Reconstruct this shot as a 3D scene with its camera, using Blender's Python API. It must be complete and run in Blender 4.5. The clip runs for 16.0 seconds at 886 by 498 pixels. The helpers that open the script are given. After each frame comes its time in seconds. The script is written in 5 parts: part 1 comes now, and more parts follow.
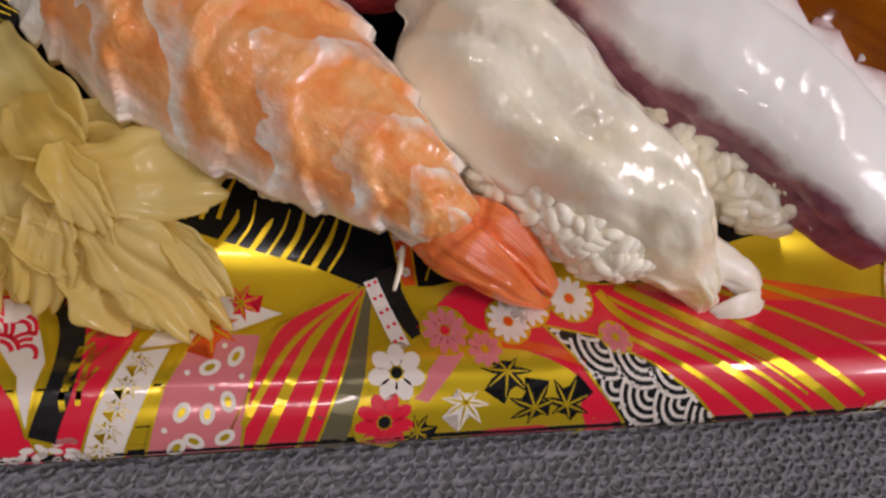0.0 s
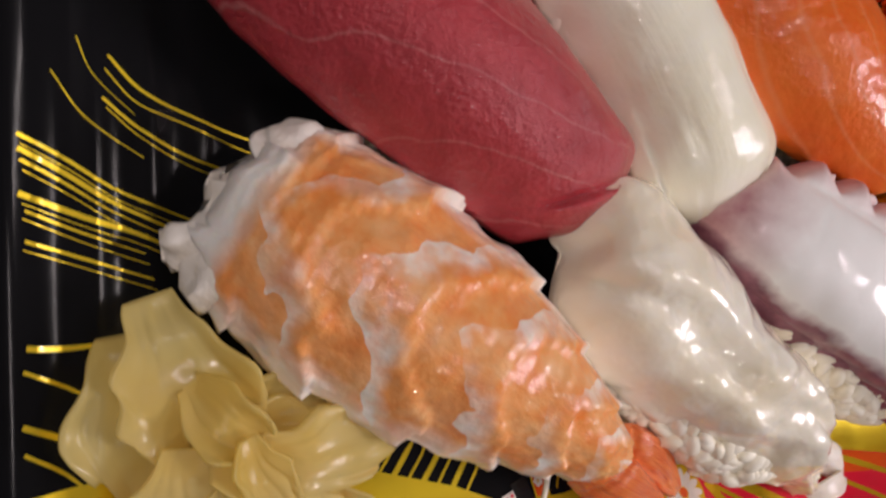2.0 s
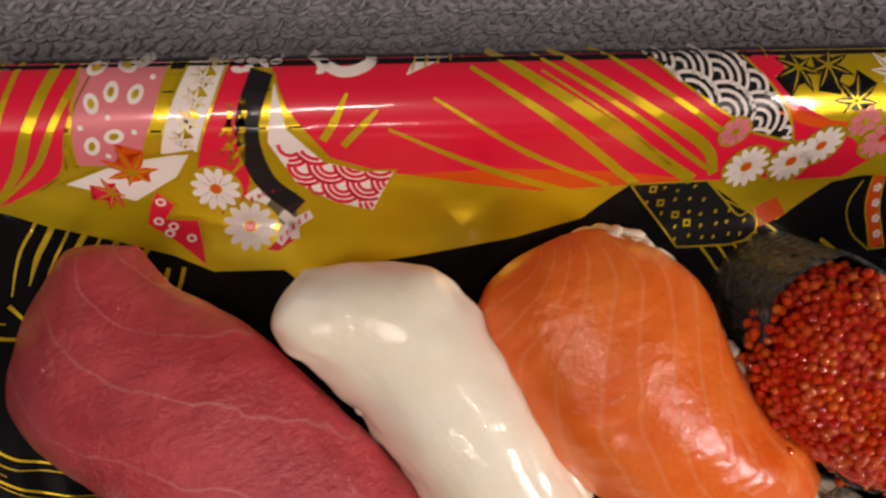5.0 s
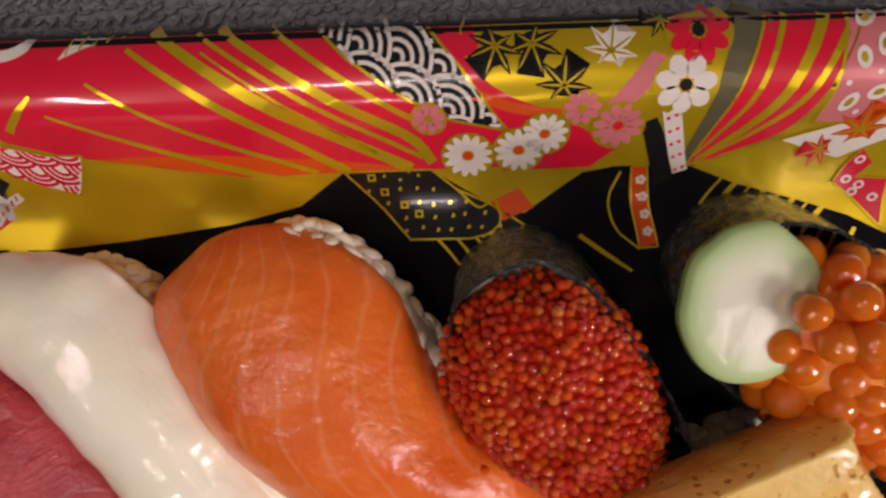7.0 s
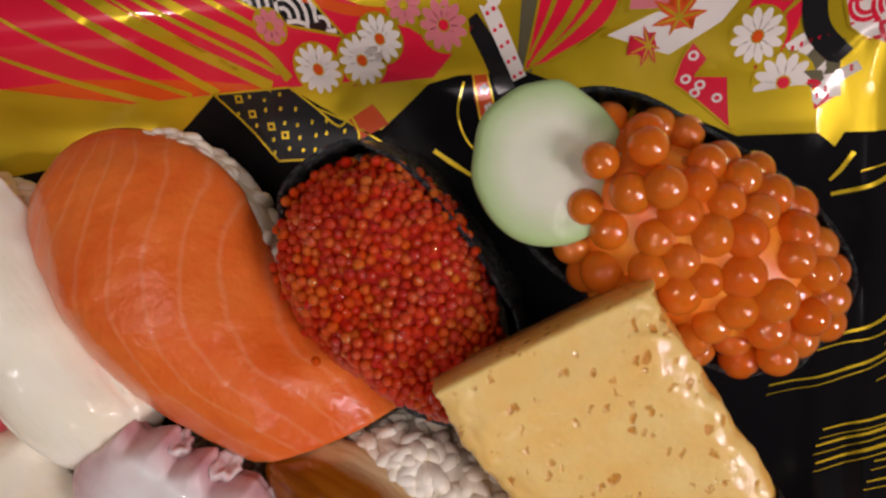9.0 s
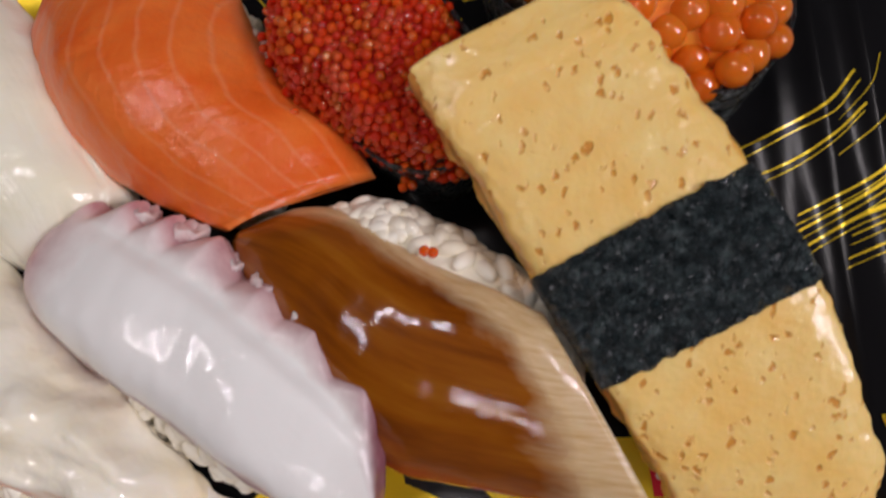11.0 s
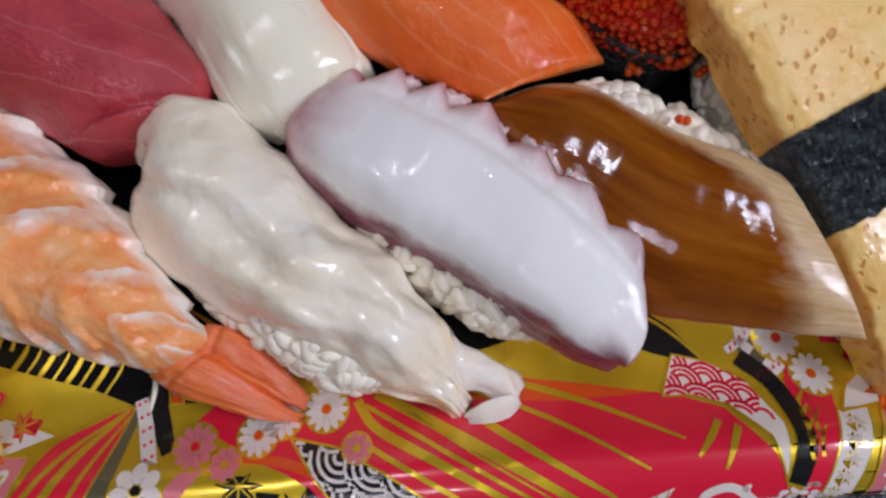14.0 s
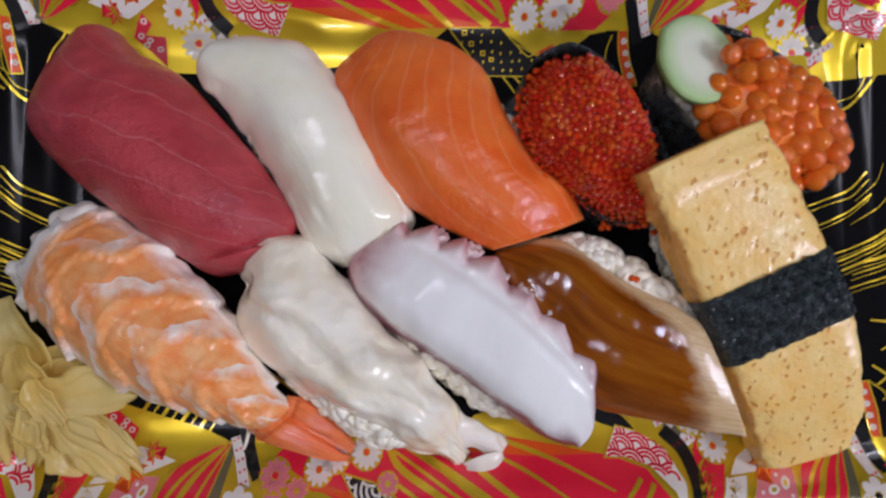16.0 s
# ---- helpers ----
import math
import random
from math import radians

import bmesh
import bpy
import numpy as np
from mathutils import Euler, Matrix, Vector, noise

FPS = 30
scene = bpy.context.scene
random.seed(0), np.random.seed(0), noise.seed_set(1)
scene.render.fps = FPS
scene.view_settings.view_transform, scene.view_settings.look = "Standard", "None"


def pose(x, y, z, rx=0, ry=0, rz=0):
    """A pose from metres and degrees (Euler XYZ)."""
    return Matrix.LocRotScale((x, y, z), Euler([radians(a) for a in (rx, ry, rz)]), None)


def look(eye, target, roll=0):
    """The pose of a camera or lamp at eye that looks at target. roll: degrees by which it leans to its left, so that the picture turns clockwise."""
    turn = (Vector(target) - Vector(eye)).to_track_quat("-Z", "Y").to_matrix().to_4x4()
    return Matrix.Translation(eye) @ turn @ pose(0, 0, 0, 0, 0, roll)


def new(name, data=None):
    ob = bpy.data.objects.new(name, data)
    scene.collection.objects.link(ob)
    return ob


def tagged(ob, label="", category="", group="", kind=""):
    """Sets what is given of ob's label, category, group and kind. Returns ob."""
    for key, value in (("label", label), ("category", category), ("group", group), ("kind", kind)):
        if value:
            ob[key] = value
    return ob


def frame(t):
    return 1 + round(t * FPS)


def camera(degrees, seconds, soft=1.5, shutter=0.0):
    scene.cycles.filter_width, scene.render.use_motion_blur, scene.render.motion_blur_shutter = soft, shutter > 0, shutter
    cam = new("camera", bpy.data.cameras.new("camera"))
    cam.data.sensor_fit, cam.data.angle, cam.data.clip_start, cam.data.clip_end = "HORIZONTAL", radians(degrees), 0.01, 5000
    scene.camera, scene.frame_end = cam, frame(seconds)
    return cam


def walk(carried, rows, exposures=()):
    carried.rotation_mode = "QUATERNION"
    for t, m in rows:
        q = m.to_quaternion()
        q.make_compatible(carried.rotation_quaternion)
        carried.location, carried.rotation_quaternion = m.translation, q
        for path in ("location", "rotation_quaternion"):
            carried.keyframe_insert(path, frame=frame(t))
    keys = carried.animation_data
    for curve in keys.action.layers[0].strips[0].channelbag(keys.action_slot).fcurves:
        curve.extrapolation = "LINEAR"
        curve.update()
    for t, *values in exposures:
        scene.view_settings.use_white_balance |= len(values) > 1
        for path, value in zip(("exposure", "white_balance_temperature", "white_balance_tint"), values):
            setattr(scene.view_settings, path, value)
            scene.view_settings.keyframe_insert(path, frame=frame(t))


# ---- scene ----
cam = camera(62.47, 16.0, soft=2.4, shutter=0.4)
PATH = [
    (0.0, pose(-0.0581, -0.0639, 0.1366, 7.77, -11.30, -2.01)),
    (0.5, pose(-0.0667, -0.0562, 0.1347, 7.24, -13.59, -1.68)),
    (1.0, pose(-0.0785, -0.0460, 0.1286, 6.26, -15.87, -1.66)),
    (1.5, pose(-0.0896, -0.0357, 0.1275, 4.66, -18.06, -1.97)),
    (2.0, pose(-0.0953, -0.0184, 0.1301, 3.64, -19.52, -2.74)),
    (2.5, pose(-0.0982, -0.0055, 0.1305, 2.00, -20.49, -3.38)),
    (3.0, pose(-0.0998, 0.0159, 0.1301, 0.61, -20.28, -3.87)),
    (3.2, pose(-0.0951, 0.0240, 0.1328, 0.00, -20.14, -3.80)),
    (5.3, pose(-0.0273, 0.0788, 0.1408, -15.82, -4.45, -1.14)),
    (5.5, pose(-0.0188, 0.0815, 0.1396, -16.65, -3.24, -1.21)),
    (6.0, pose(0.0049, 0.0840, 0.1337, -18.01, -0.45, -1.48)),
    (6.5, pose(0.0219, 0.0800, 0.1320, -19.67, 1.19, -1.78)),
    (7.0, pose(0.0303, 0.0791, 0.1334, -19.15, 2.73, -2.04)),
    (7.5, pose(0.0456, 0.0750, 0.1329, -18.53, 4.85, -2.53)),
    (8.0, pose(0.0595, 0.0684, 0.1348, -17.58, 7.24, -3.10)),
    (8.2, pose(0.0629, 0.0646, 0.1360, -16.71, 8.03, -3.35)),
    (10.3, pose(0.0708, -0.0083, 0.1463, 6.81, 10.38, -2.80)),
    (10.5, pose(0.0711, -0.0167, 0.1446, 8.38, 9.50, -2.77)),
    (11.0, pose(0.0653, -0.0340, 0.1424, 11.02, 8.04, -3.09)),
    (11.5, pose(0.0582, -0.0477, 0.1370, 11.81, 6.28, -3.69)),
    (12.0, pose(0.0565, -0.0608, 0.1354, 13.42, 4.50, -3.84)),
    (12.5, pose(0.0428, -0.0622, 0.1340, 14.43, 2.23, -3.98)),
    (13.0, pose(0.0242, -0.0639, 0.1372, 13.73, 0.41, -4.13)),
    (13.5, pose(0.0124, -0.0605, 0.1501, 12.15, -1.43, -4.21)),
    (14.0, pose(0.0026, -0.0529, 0.1551, 10.11, -2.39, -3.81)),
    (14.5, pose(-0.0026, -0.0399, 0.1676, 7.35, -2.83, -3.05)),
    (15.0, pose(-0.0041, -0.0298, 0.1806, 4.98, -2.91, -1.97)),
    (15.5, pose(-0.0066, -0.0224, 0.1969, 3.30, -2.67, -0.93)),
    (16.0, pose(-0.0032, -0.0156, 0.2088, 3.05, -2.94, -0.08)),
]
EXPOSURES = [(0.0, -0.33, 6700, 23), (3.0, -0.21, 6700, 25), (5.5, -0.05, 7600, 27), (8.0, -0.35, 7000, 27), (10.5, -0.37, 6600, 23), (13.0, -0.35, 5950, 21), (16.0, -0.33, 5750, 21)]
walk(cam, PATH, EXPOSURES)

# ---- light: four ceiling tubes, two of them added fill, and a window in a plain room, and a dim world ----
world = bpy.data.worlds.new("room_air")
scene.world = world
world.use_nodes = True
world.node_tree.nodes["Background"].inputs[0].default_value = (0.66, 0.68, 0.72, 1)
world.node_tree.nodes["Background"].inputs[1].default_value = 0.28


def lamp(name, place, target, size_x, size_y, power, colour):
    data = bpy.data.lights.new(name, "AREA")
    data.shape, data.size, data.size_y = "RECTANGLE", size_x, size_y
    data.energy, data.color = power, colour
    ob = new(name, data)
    ob.matrix_world = look(place, target)
    return ob


# second (left) and fourth (front) tubes are fill, added to lift the darker sides
for place, length, power in (((-0.22, 0.34, 1.52), 0.60, 4.2), ((-0.85, -0.15, 1.50), 0.45, 3.2), ((0.92, 0.06, 1.42), 0.50, 4.0), ((-0.10, -0.95, 1.50), 0.45, 2.8)):
    lamp("ceiling_and_fill_lamp", place, (0.0, 0.0, 0.0), length, 0.035, power, (1.0, 0.97, 0.93))
lamp("window_light", (1.20, -0.40, 0.92), (0.0, 0.0, 0.0), 0.36, 0.46, 12.0, (0.97, 0.98, 1.0))

# ---- materials ----
MM = 0.001


class Mat:
    """A node material under construction."""

    def __init__(self, name):
        self.m = bpy.data.materials.new(name)
        self.m.use_nodes = True
        self.t = self.m.node_tree
        self.b = self.t.nodes["Principled BSDF"]

    def set(self, **values):
        keys = dict(color="Base Color", rough="Roughness", metal="Metallic", ior="IOR", trans="Transmission Weight",
                    sss="Subsurface Weight", radius="Subsurface Radius", scale="Subsurface Scale", coat="Coat Weight",
                    coat_rough="Coat Roughness", spec="Specular IOR Level", alpha="Alpha")
        for k, v in values.items():
            self.b.inputs[keys[k]].default_value = (*v, 1) if k == "color" else v
        return self

    def node(self, kind, **inputs):
        n = self.t.nodes.new(kind)
        for k, v in inputs.items():
            n.inputs[k.replace("_", " ")].default_value = v
        return n

    def link(self, a, b):
        self.t.links.new(a, b)
        return self

    def coord(self, which="Object"):
        return self.t.nodes.new("ShaderNodeTexCoord").outputs[which]

    def noise(self, scale, detail=4.0, rough=0.55, where=None, stretch=None, distortion=0.0):
        n = self.node("ShaderNodeTexNoise", Scale=scale, Detail=detail, Roughness=rough, Distortion=distortion)
        src = where if where is not None else self.coord()
        if stretch:
            mp = self.t.nodes.new("ShaderNodeMapping")
            mp.inputs["Scale"].default_value = stretch
            self.link(src, mp.inputs["Vector"])
            src = mp.outputs["Vector"]
        self.link(src, n.inputs["Vector"])
        return n.outputs["Fac"]

    def ramp(self, fac, *stops):
        n = self.t.nodes.new("ShaderNodeValToRGB")
        el = n.color_ramp.elements
        while len(el) < len(stops):
            el.new(0.5)
        for e, (p, c) in zip(el, stops):
            e.position, e.color = p, (*c, 1) if len(c) == 3 else c
        self.link(fac, n.inputs["Fac"])
        return n.outputs["Color"]

    def mix(self, fac, a, b, kind="MIX"):
        n = self.t.nodes.new("ShaderNodeMix")
        n.data_type, n.blend_type = "RGBA", kind
        for sock, v in ((n.inputs[0], fac), (n.inputs[6], a), (n.inputs[7], b)):
            if isinstance(v, (int, float)):
                sock.default_value = v
            elif isinstance(v, tuple):
                sock.default_value = (*v, 1)
            else:
                self.link(v, sock)
        return n.outputs[2]

    def math(self, op, a, b=0.0, c=0.0):
        n = self.t.nodes.new("ShaderNodeMath")
        n.operation = op
        for sock, v in zip(n.inputs, (a, b, c)):
            if isinstance(v, (int, float)):
                sock.default_value = v
            else:
                self.link(v, sock)
        return n.outputs[0]

    def uv(self):
        n = self.t.nodes.new("ShaderNodeSeparateXYZ")
        self.link(self.coord("UV"), n.inputs[0])
        return n.outputs[0], n.outputs[1]

    def color(self, sock):
        return self.link(sock, self.b.inputs["Base Color"])

    def bump(self, height, strength, distance=0.0005):
        n = self.node("ShaderNodeBump", Strength=strength, Distance=distance)
        self.link(height, n.inputs["Height"])
        old = self.b.inputs["Normal"].links
        if old:
            self.link(old[0].from_socket, n.inputs["Normal"])
        self.link(n.outputs["Normal"], self.b.inputs["Normal"])
        self.link(n.outputs["Normal"], self.b.inputs["Coat Normal"])
        return self


def flesh(name, sss=0.35, rough=0.22, scale=0.004, radius=(1.0, 0.5, 0.3), coat=0.5, pebble=0.22):
    m = Mat(name).set(rough=rough + 0.24, sss=sss, scale=scale, radius=radius, coat=min(1.0, coat * 0.8), coat_rough=0.05, ior=1.4)
    m.bump(m.noise(260, 2), pebble, 0.0012)
    return m


# tuna: deep crimson with pale sinew lines and a fine wet grain
tuna_m = flesh("tuna_flesh", 0.2, 0.08, 0.003, (1, 0.25, 0.2), 0.7, 0.3)
u, v = tuna_m.uv()
wob = tuna_m.noise(60, 3)
k = tuna_m.math("ADD", tuna_m.math("MULTIPLY", u, 5.2), tuna_m.math("ADD", tuna_m.math("MULTIPLY", v, -2.4), tuna_m.math("MULTIPLY", wob, 0.9)))
saw = tuna_m.math("ABSOLUTE", tuna_m.math("SUBTRACT", tuna_m.math("FRACT", k), 0.5))
lines = tuna_m.ramp(saw, (0.0, (1, 1, 1)), (0.035, (0, 0, 0)))
base = tuna_m.ramp(tuna_m.noise(140, 5), (0.3, (0.40, 0.028, 0.040)), (0.7, (0.57, 0.062, 0.075)))
tuna_m.color(tuna_m.mix(tuna_m.math("MULTIPLY", tuna_m.math("MULTIPLY", lines, 0.95), tuna_m.noise(90, 3)), base, (0.62, 0.22, 0.21)))
tuna_m.bump(tuna_m.noise(1.0, 5, 0.65, tuna_m.coord("UV"), (120, 34, 1)), 0.4, 0.0012)
tuna_m.bump(tuna_m.noise(750, 3), 0.28, 0.0014)

# squid body: milky white, faint cuts running along it
squid_m = flesh("squid_flesh", 0.25, 0.16, 0.003, (1, 0.9, 0.75), 0.9, 0.2)
u, v = squid_m.uv()
squid_m.color(squid_m.ramp(squid_m.noise(70, 3), (0.3, (0.94, 0.88, 0.66)), (0.7, (0.97, 0.94, 0.79))))
squid_m.bump(squid_m.noise(1.0, 3, 0.5, squid_m.coord("UV"), (7, 30, 1)), 0.07, 0.0015)

# salmon: orange with pale bands sweeping across
salmon_m = flesh("salmon_flesh", 0.3, 0.10, 0.004, (1, 0.4, 0.2), 0.45)
u, v = salmon_m.uv()
bend = salmon_m.math("MULTIPLY", salmon_m.math("POWER", salmon_m.math("SUBTRACT", 1.0, u), 2.0), -5.0)
k = salmon_m.math("ADD", salmon_m.math("ADD", salmon_m.math("MULTIPLY", v, 7.0), bend), salmon_m.math("MULTIPLY", salmon_m.noise(45, 2), 1.3))
saw = salmon_m.math("ABSOLUTE", salmon_m.math("SUBTRACT", salmon_m.math("FRACT", k), 0.5))
lines = salmon_m.ramp(saw, (0.0, (1, 1, 1)), (0.11, (0, 0, 0)))
base = salmon_m.ramp(salmon_m.noise(110, 4), (0.3, (0.84, 0.135, 0.014)), (0.72, (0.92, 0.215, 0.035)))
salmon_m.color(salmon_m.mix(salmon_m.math("MULTIPLY", lines, 0.22), base, (0.92, 0.46, 0.26)))
salmon_m.bump(salmon_m.noise(650, 3), 0.20, 0.0012)

# prawn: orange shell colour broken by white scallops, deeper towards the tail
prawn_m = flesh("prawn_flesh", 0.18, 0.18, 0.002, (1, 0.6, 0.4), 0.8, 0.3)
u, v = prawn_m.uv()
mid = prawn_m.math("ABSOLUTE", prawn_m.math("SUBTRACT", v, 0.5))
k = prawn_m.math("ADD", prawn_m.math("MULTIPLY", u, 6.0), prawn_m.math("ADD", prawn_m.math("MULTIPLY", mid, -2.2), prawn_m.math("MULTIPLY", prawn_m.noise(120, 2), 0.9)))
seg = prawn_m.math("FRACT", k)
white = prawn_m.ramp(seg, (0.0, (0.95, 0.95, 0.95)), (0.13, (0.75, 0.75, 0.75)), (0.34, (0.0, 0.0, 0.0)), (1.0, (0.05, 0.05, 0.05)))
edge = prawn_m.ramp(prawn_m.math("ADD", mid, prawn_m.math("MULTIPLY", prawn_m.noise(160, 3), 0.16)), (0.46, (0, 0, 0)), (0.56, (1, 1, 1)))
head = prawn_m.ramp(prawn_m.math("ADD", u, prawn_m.math("MULTIPLY", prawn_m.noise(120, 2), 0.08)), (0.10, (1, 1, 1)), (0.16, (0, 0, 0)))
patch = prawn_m.ramp(prawn_m.noise(140, 3, 0.6), (0.44, (0, 0, 0)), (0.62, (1, 1, 1)))
w = prawn_m.math("MAXIMUM", prawn_m.math("MAXIMUM", prawn_m.math("MULTIPLY", edge, 0.85), head), prawn_m.math("MULTIPLY", white, prawn_m.math("ADD", prawn_m.math("MULTIPLY", patch, 0.7), prawn_m.math("MULTIPLY", mid, 1.4))))
orange = prawn_m.ramp(prawn_m.noise(1.0, 5, 0.6, prawn_m.coord("UV"), (14, 5, 1)), (0.32, (0.94, 0.27, 0.05)), (0.5, (0.96, 0.38, 0.11)), (0.68, (0.97, 0.50, 0.21)))
prawn_m.color(prawn_m.mix(w, orange, (0.98, 0.93, 0.85)))
prawn_m.bump(prawn_m.noise(1.0, 4, 0.6, prawn_m.coord("UV"), (30, 16, 1)), 0.3, 0.0010)

pale_tip_m = flesh("pale_tip_flesh", 0.4, 0.3, 0.003, (1, 0.8, 0.6), 0.3)
pale_tip_m.color(pale_tip_m.ramp(pale_tip_m.noise(200, 3), (0.3, (0.86, 0.74, 0.60)), (0.7, (0.93, 0.87, 0.78))))
pale_tip_m.bump(pale_tip_m.noise(300, 2), 0.15, 0.0005)

torn_m = Mat("torn_prawn_flesh").set(rough=0.45, coat=0.3, coat_rough=0.1)
torn_m.color(torn_m.ramp(torn_m.noise(200, 3), (0.3, (0.92, 0.84, 0.72)), (0.7, (0.97, 0.93, 0.85))))
torn_m.bump(torn_m.noise(320, 4), 0.5, 0.0012)

prawn_tail_m = flesh("prawn_tail_shell", 0.1, 0.16, 0.002, coat=1.4)
u, v = prawn_tail_m.uv()
prawn_tail_m.color(prawn_tail_m.ramp(prawn_tail_m.noise(1.0, 4, 0.6, prawn_tail_m.coord("UV"), (3, 26, 1)), (0.3, (0.72, 0.085, 0.012)), (0.7, (0.95, 0.28, 0.06))))
prawn_tail_m.bump(prawn_tail_m.noise(1.0, 3, 0.5, prawn_tail_m.coord("UV"), (2, 30, 1)), 0.5, 0.0006)

# soft squid piece: ivory, slimy
cuttle_m = flesh("cuttlefish_flesh", 0.25, 0.14, 0.003, (1, 0.85, 0.65), 0.9, 0.30)
cuttle_m.color(cuttle_m.ramp(cuttle_m.noise(85, 3), (0.3, (0.97, 0.85, 0.62)), (0.68, (0.98, 0.92, 0.79))))
cuttle_m.bump(cuttle_m.noise(190, 2), 0.16, 0.003)
cuttle_m.set(coat=1.0, coat_rough=0.03)

# octopus: white slice with purple skin along its edge
octo_m = flesh("octopus_flesh", 0.28, 0.24, 0.003, (1, 0.9, 0.9), 0.6, 0.12)
u, v = octo_m.uv()
nz = octo_m.math("MULTIPLY", octo_m.math("SUBTRACT", octo_m.noise(160, 3), 0.5), 0.10)
low = octo_m.ramp(octo_m.math("ADD", v, nz), (0.012, (1, 1, 1)), (0.07, (0, 0, 0)))
brim = octo_m.ramp(octo_m.math("ADD", octo_m.math("ABSOLUTE", octo_m.math("SUBTRACT", v, 0.5)), nz), (0.18, (0.15, 0.15, 0.15)), (0.42, (1, 1, 1)))
tip = octo_m.math("MAXIMUM", octo_m.math("MULTIPLY", octo_m.ramp(octo_m.math("ADD", u, nz), (0.74, (0, 0, 0)), (0.88, (1, 1, 1))), brim), octo_m.ramp(octo_m.math("ADD", u, nz), (0.92, (0, 0, 0)), (0.98, (1, 1, 1))))
top = octo_m.ramp(octo_m.math("ADD", u, nz), (0.05, (0.95, 0.95, 0.95)), (0.22, (0, 0, 0)))
hi = octo_m.ramp(octo_m.math("ADD", v, nz), (0.80, (0, 0, 0)), (0.97, (0.95, 0.95, 0.95)))
purple = octo_m.ramp(octo_m.noise(220, 4), (0.3, (0.17, 0.045, 0.075)), (0.7, (0.36, 0.14, 0.18)))
late = octo_m.ramp(octo_m.math("ADD", u, nz), (0.60, (0, 0, 0)), (0.76, (1, 1, 1)))
pinkish = octo_m.ramp(octo_m.noise(180, 4), (0.3, (0.50, 0.20, 0.23)), (0.7, (0.80, 0.55, 0.55)))
c = octo_m.mix(octo_m.math("MAXIMUM", top, hi), (0.95, 0.94, 0.90), pinkish)
octo_m.color(octo_m.mix(octo_m.math("MAXIMUM", octo_m.math("MAXIMUM", low, octo_m.math("MULTIPLY", late, hi)), tip), c, purple))
octo_m.bump(octo_m.noise(300, 3), 0.08, 0.0005)
skin_m = flesh("octopus_skin", 0.1, 0.22, 0.002, (1, 0.5, 0.6), 0.7)
skin_m.color(skin_m.ramp(skin_m.noise(260, 4), (0.3, (0.15, 0.035, 0.06)), (0.7, (0.36, 0.13, 0.18))))

sucker_m = flesh("octopus_sucker", 0.6, 0.26, 0.004, (1, 0.7, 0.7), 0.5)
sucker_m.color(sucker_m.ramp(sucker_m.noise(240, 3), (0.3, (0.60, 0.34, 0.35)), (0.55, (0.80, 0.60, 0.58)), (0.75, (0.88, 0.78, 0.74))))

# conger eel under brown sauce
eel_m = flesh("eel_flesh", 0.25, 0.10, 0.003, (1, 0.6, 0.3), 0.75, 0.05)
u, v = eel_m.uv()
stre = eel_m.noise(1.0, 5, 0.55, eel_m.coord("UV"), (2.2, 7.5, 1))
soft = eel_m.noise(1.0, 3, 0.5, eel_m.coord("UV"), (6, 5, 1))
ends = eel_m.math("ADD", eel_m.math("POWER", u, 5.0), eel_m.math("MULTIPLY", eel_m.math("POWER", v, 5.0), 0.72))
sauce = eel_m.ramp(eel_m.math("SUBTRACT", eel_m.math("ADD", eel_m.math("MULTIPLY", soft, 0.40), 0.62), ends), (0.22, (0, 0, 0)), (0.46, (1, 1, 1)))
brown = eel_m.ramp(stre, (0.30, (0.15, 0.032, 0.001)), (0.50, (0.27, 0.070, 0.002)), (0.72, (0.37, 0.125, 0.007)))
pale = eel_m.ramp(eel_m.noise(1.0, 5, 0.6, eel_m.coord("UV"), (9, 45, 1)), (0.3, (0.58, 0.36, 0.15)), (0.7, (0.78, 0.60, 0.36)))
eel_m.color(eel_m.mix(sauce, pale, brown))
eel_m.link(eel_m.ramp(sauce, (0, (0.36, 0.36, 0.36)), (1, (0.12, 0.12, 0.12))), eel_m.b.inputs["Roughness"])
eel_m.bump(eel_m.noise(1.0, 4, 0.6, eel_m.coord("UV"), (4, 14, 1)), 0.12, 0.0010)

# rolled omelette: yellow with brown-edged pores
egg_m = flesh("omelette", 0.3, 0.16, 0.003, (1, 0.7, 0.3), 0.8, 0.32)
base = egg_m.ramp(egg_m.noise(120, 4), (0.3, (1.0, 0.60, 0.165)), (0.7, (1.0, 0.71, 0.265)))
vor = egg_m.node("ShaderNodeTexVoronoi", Scale=500.0, Randomness=1.0)
mp = egg_m.t.nodes.new("ShaderNodeMapping")
mp.inputs["Scale"].default_value = (1.0, 0.7, 1.0)
dn = egg_m.node("ShaderNodeTexNoise", Scale=500.0, Detail=2.0)
egg_m.link(egg_m.coord(), dn.inputs["Vector"])
vm = egg_m.t.nodes.new("ShaderNodeVectorMath")
vm.operation = "MULTIPLY_ADD"
vm.inputs[1].default_value = (0.0024, 0.0024, 0.0024)
egg_m.link(dn.outputs["Color"], vm.inputs[0]).link(egg_m.coord(), vm.inputs[2])
egg_m.link(vm.outputs[0], mp.inputs["Vector"]).link(mp.outputs["Vector"], vor.inputs["Vector"])
some = egg_m.ramp(egg_m.noise(230, 2), (0.42, (0, 0, 0)), (0.50, (1, 1, 1)))
pore = egg_m.math("MULTIPLY", egg_m.ramp(vor.outputs["Distance"], (0.16, (1, 1, 1)), (0.32, (0, 0, 0))), some)
u, v = egg_m.uv()
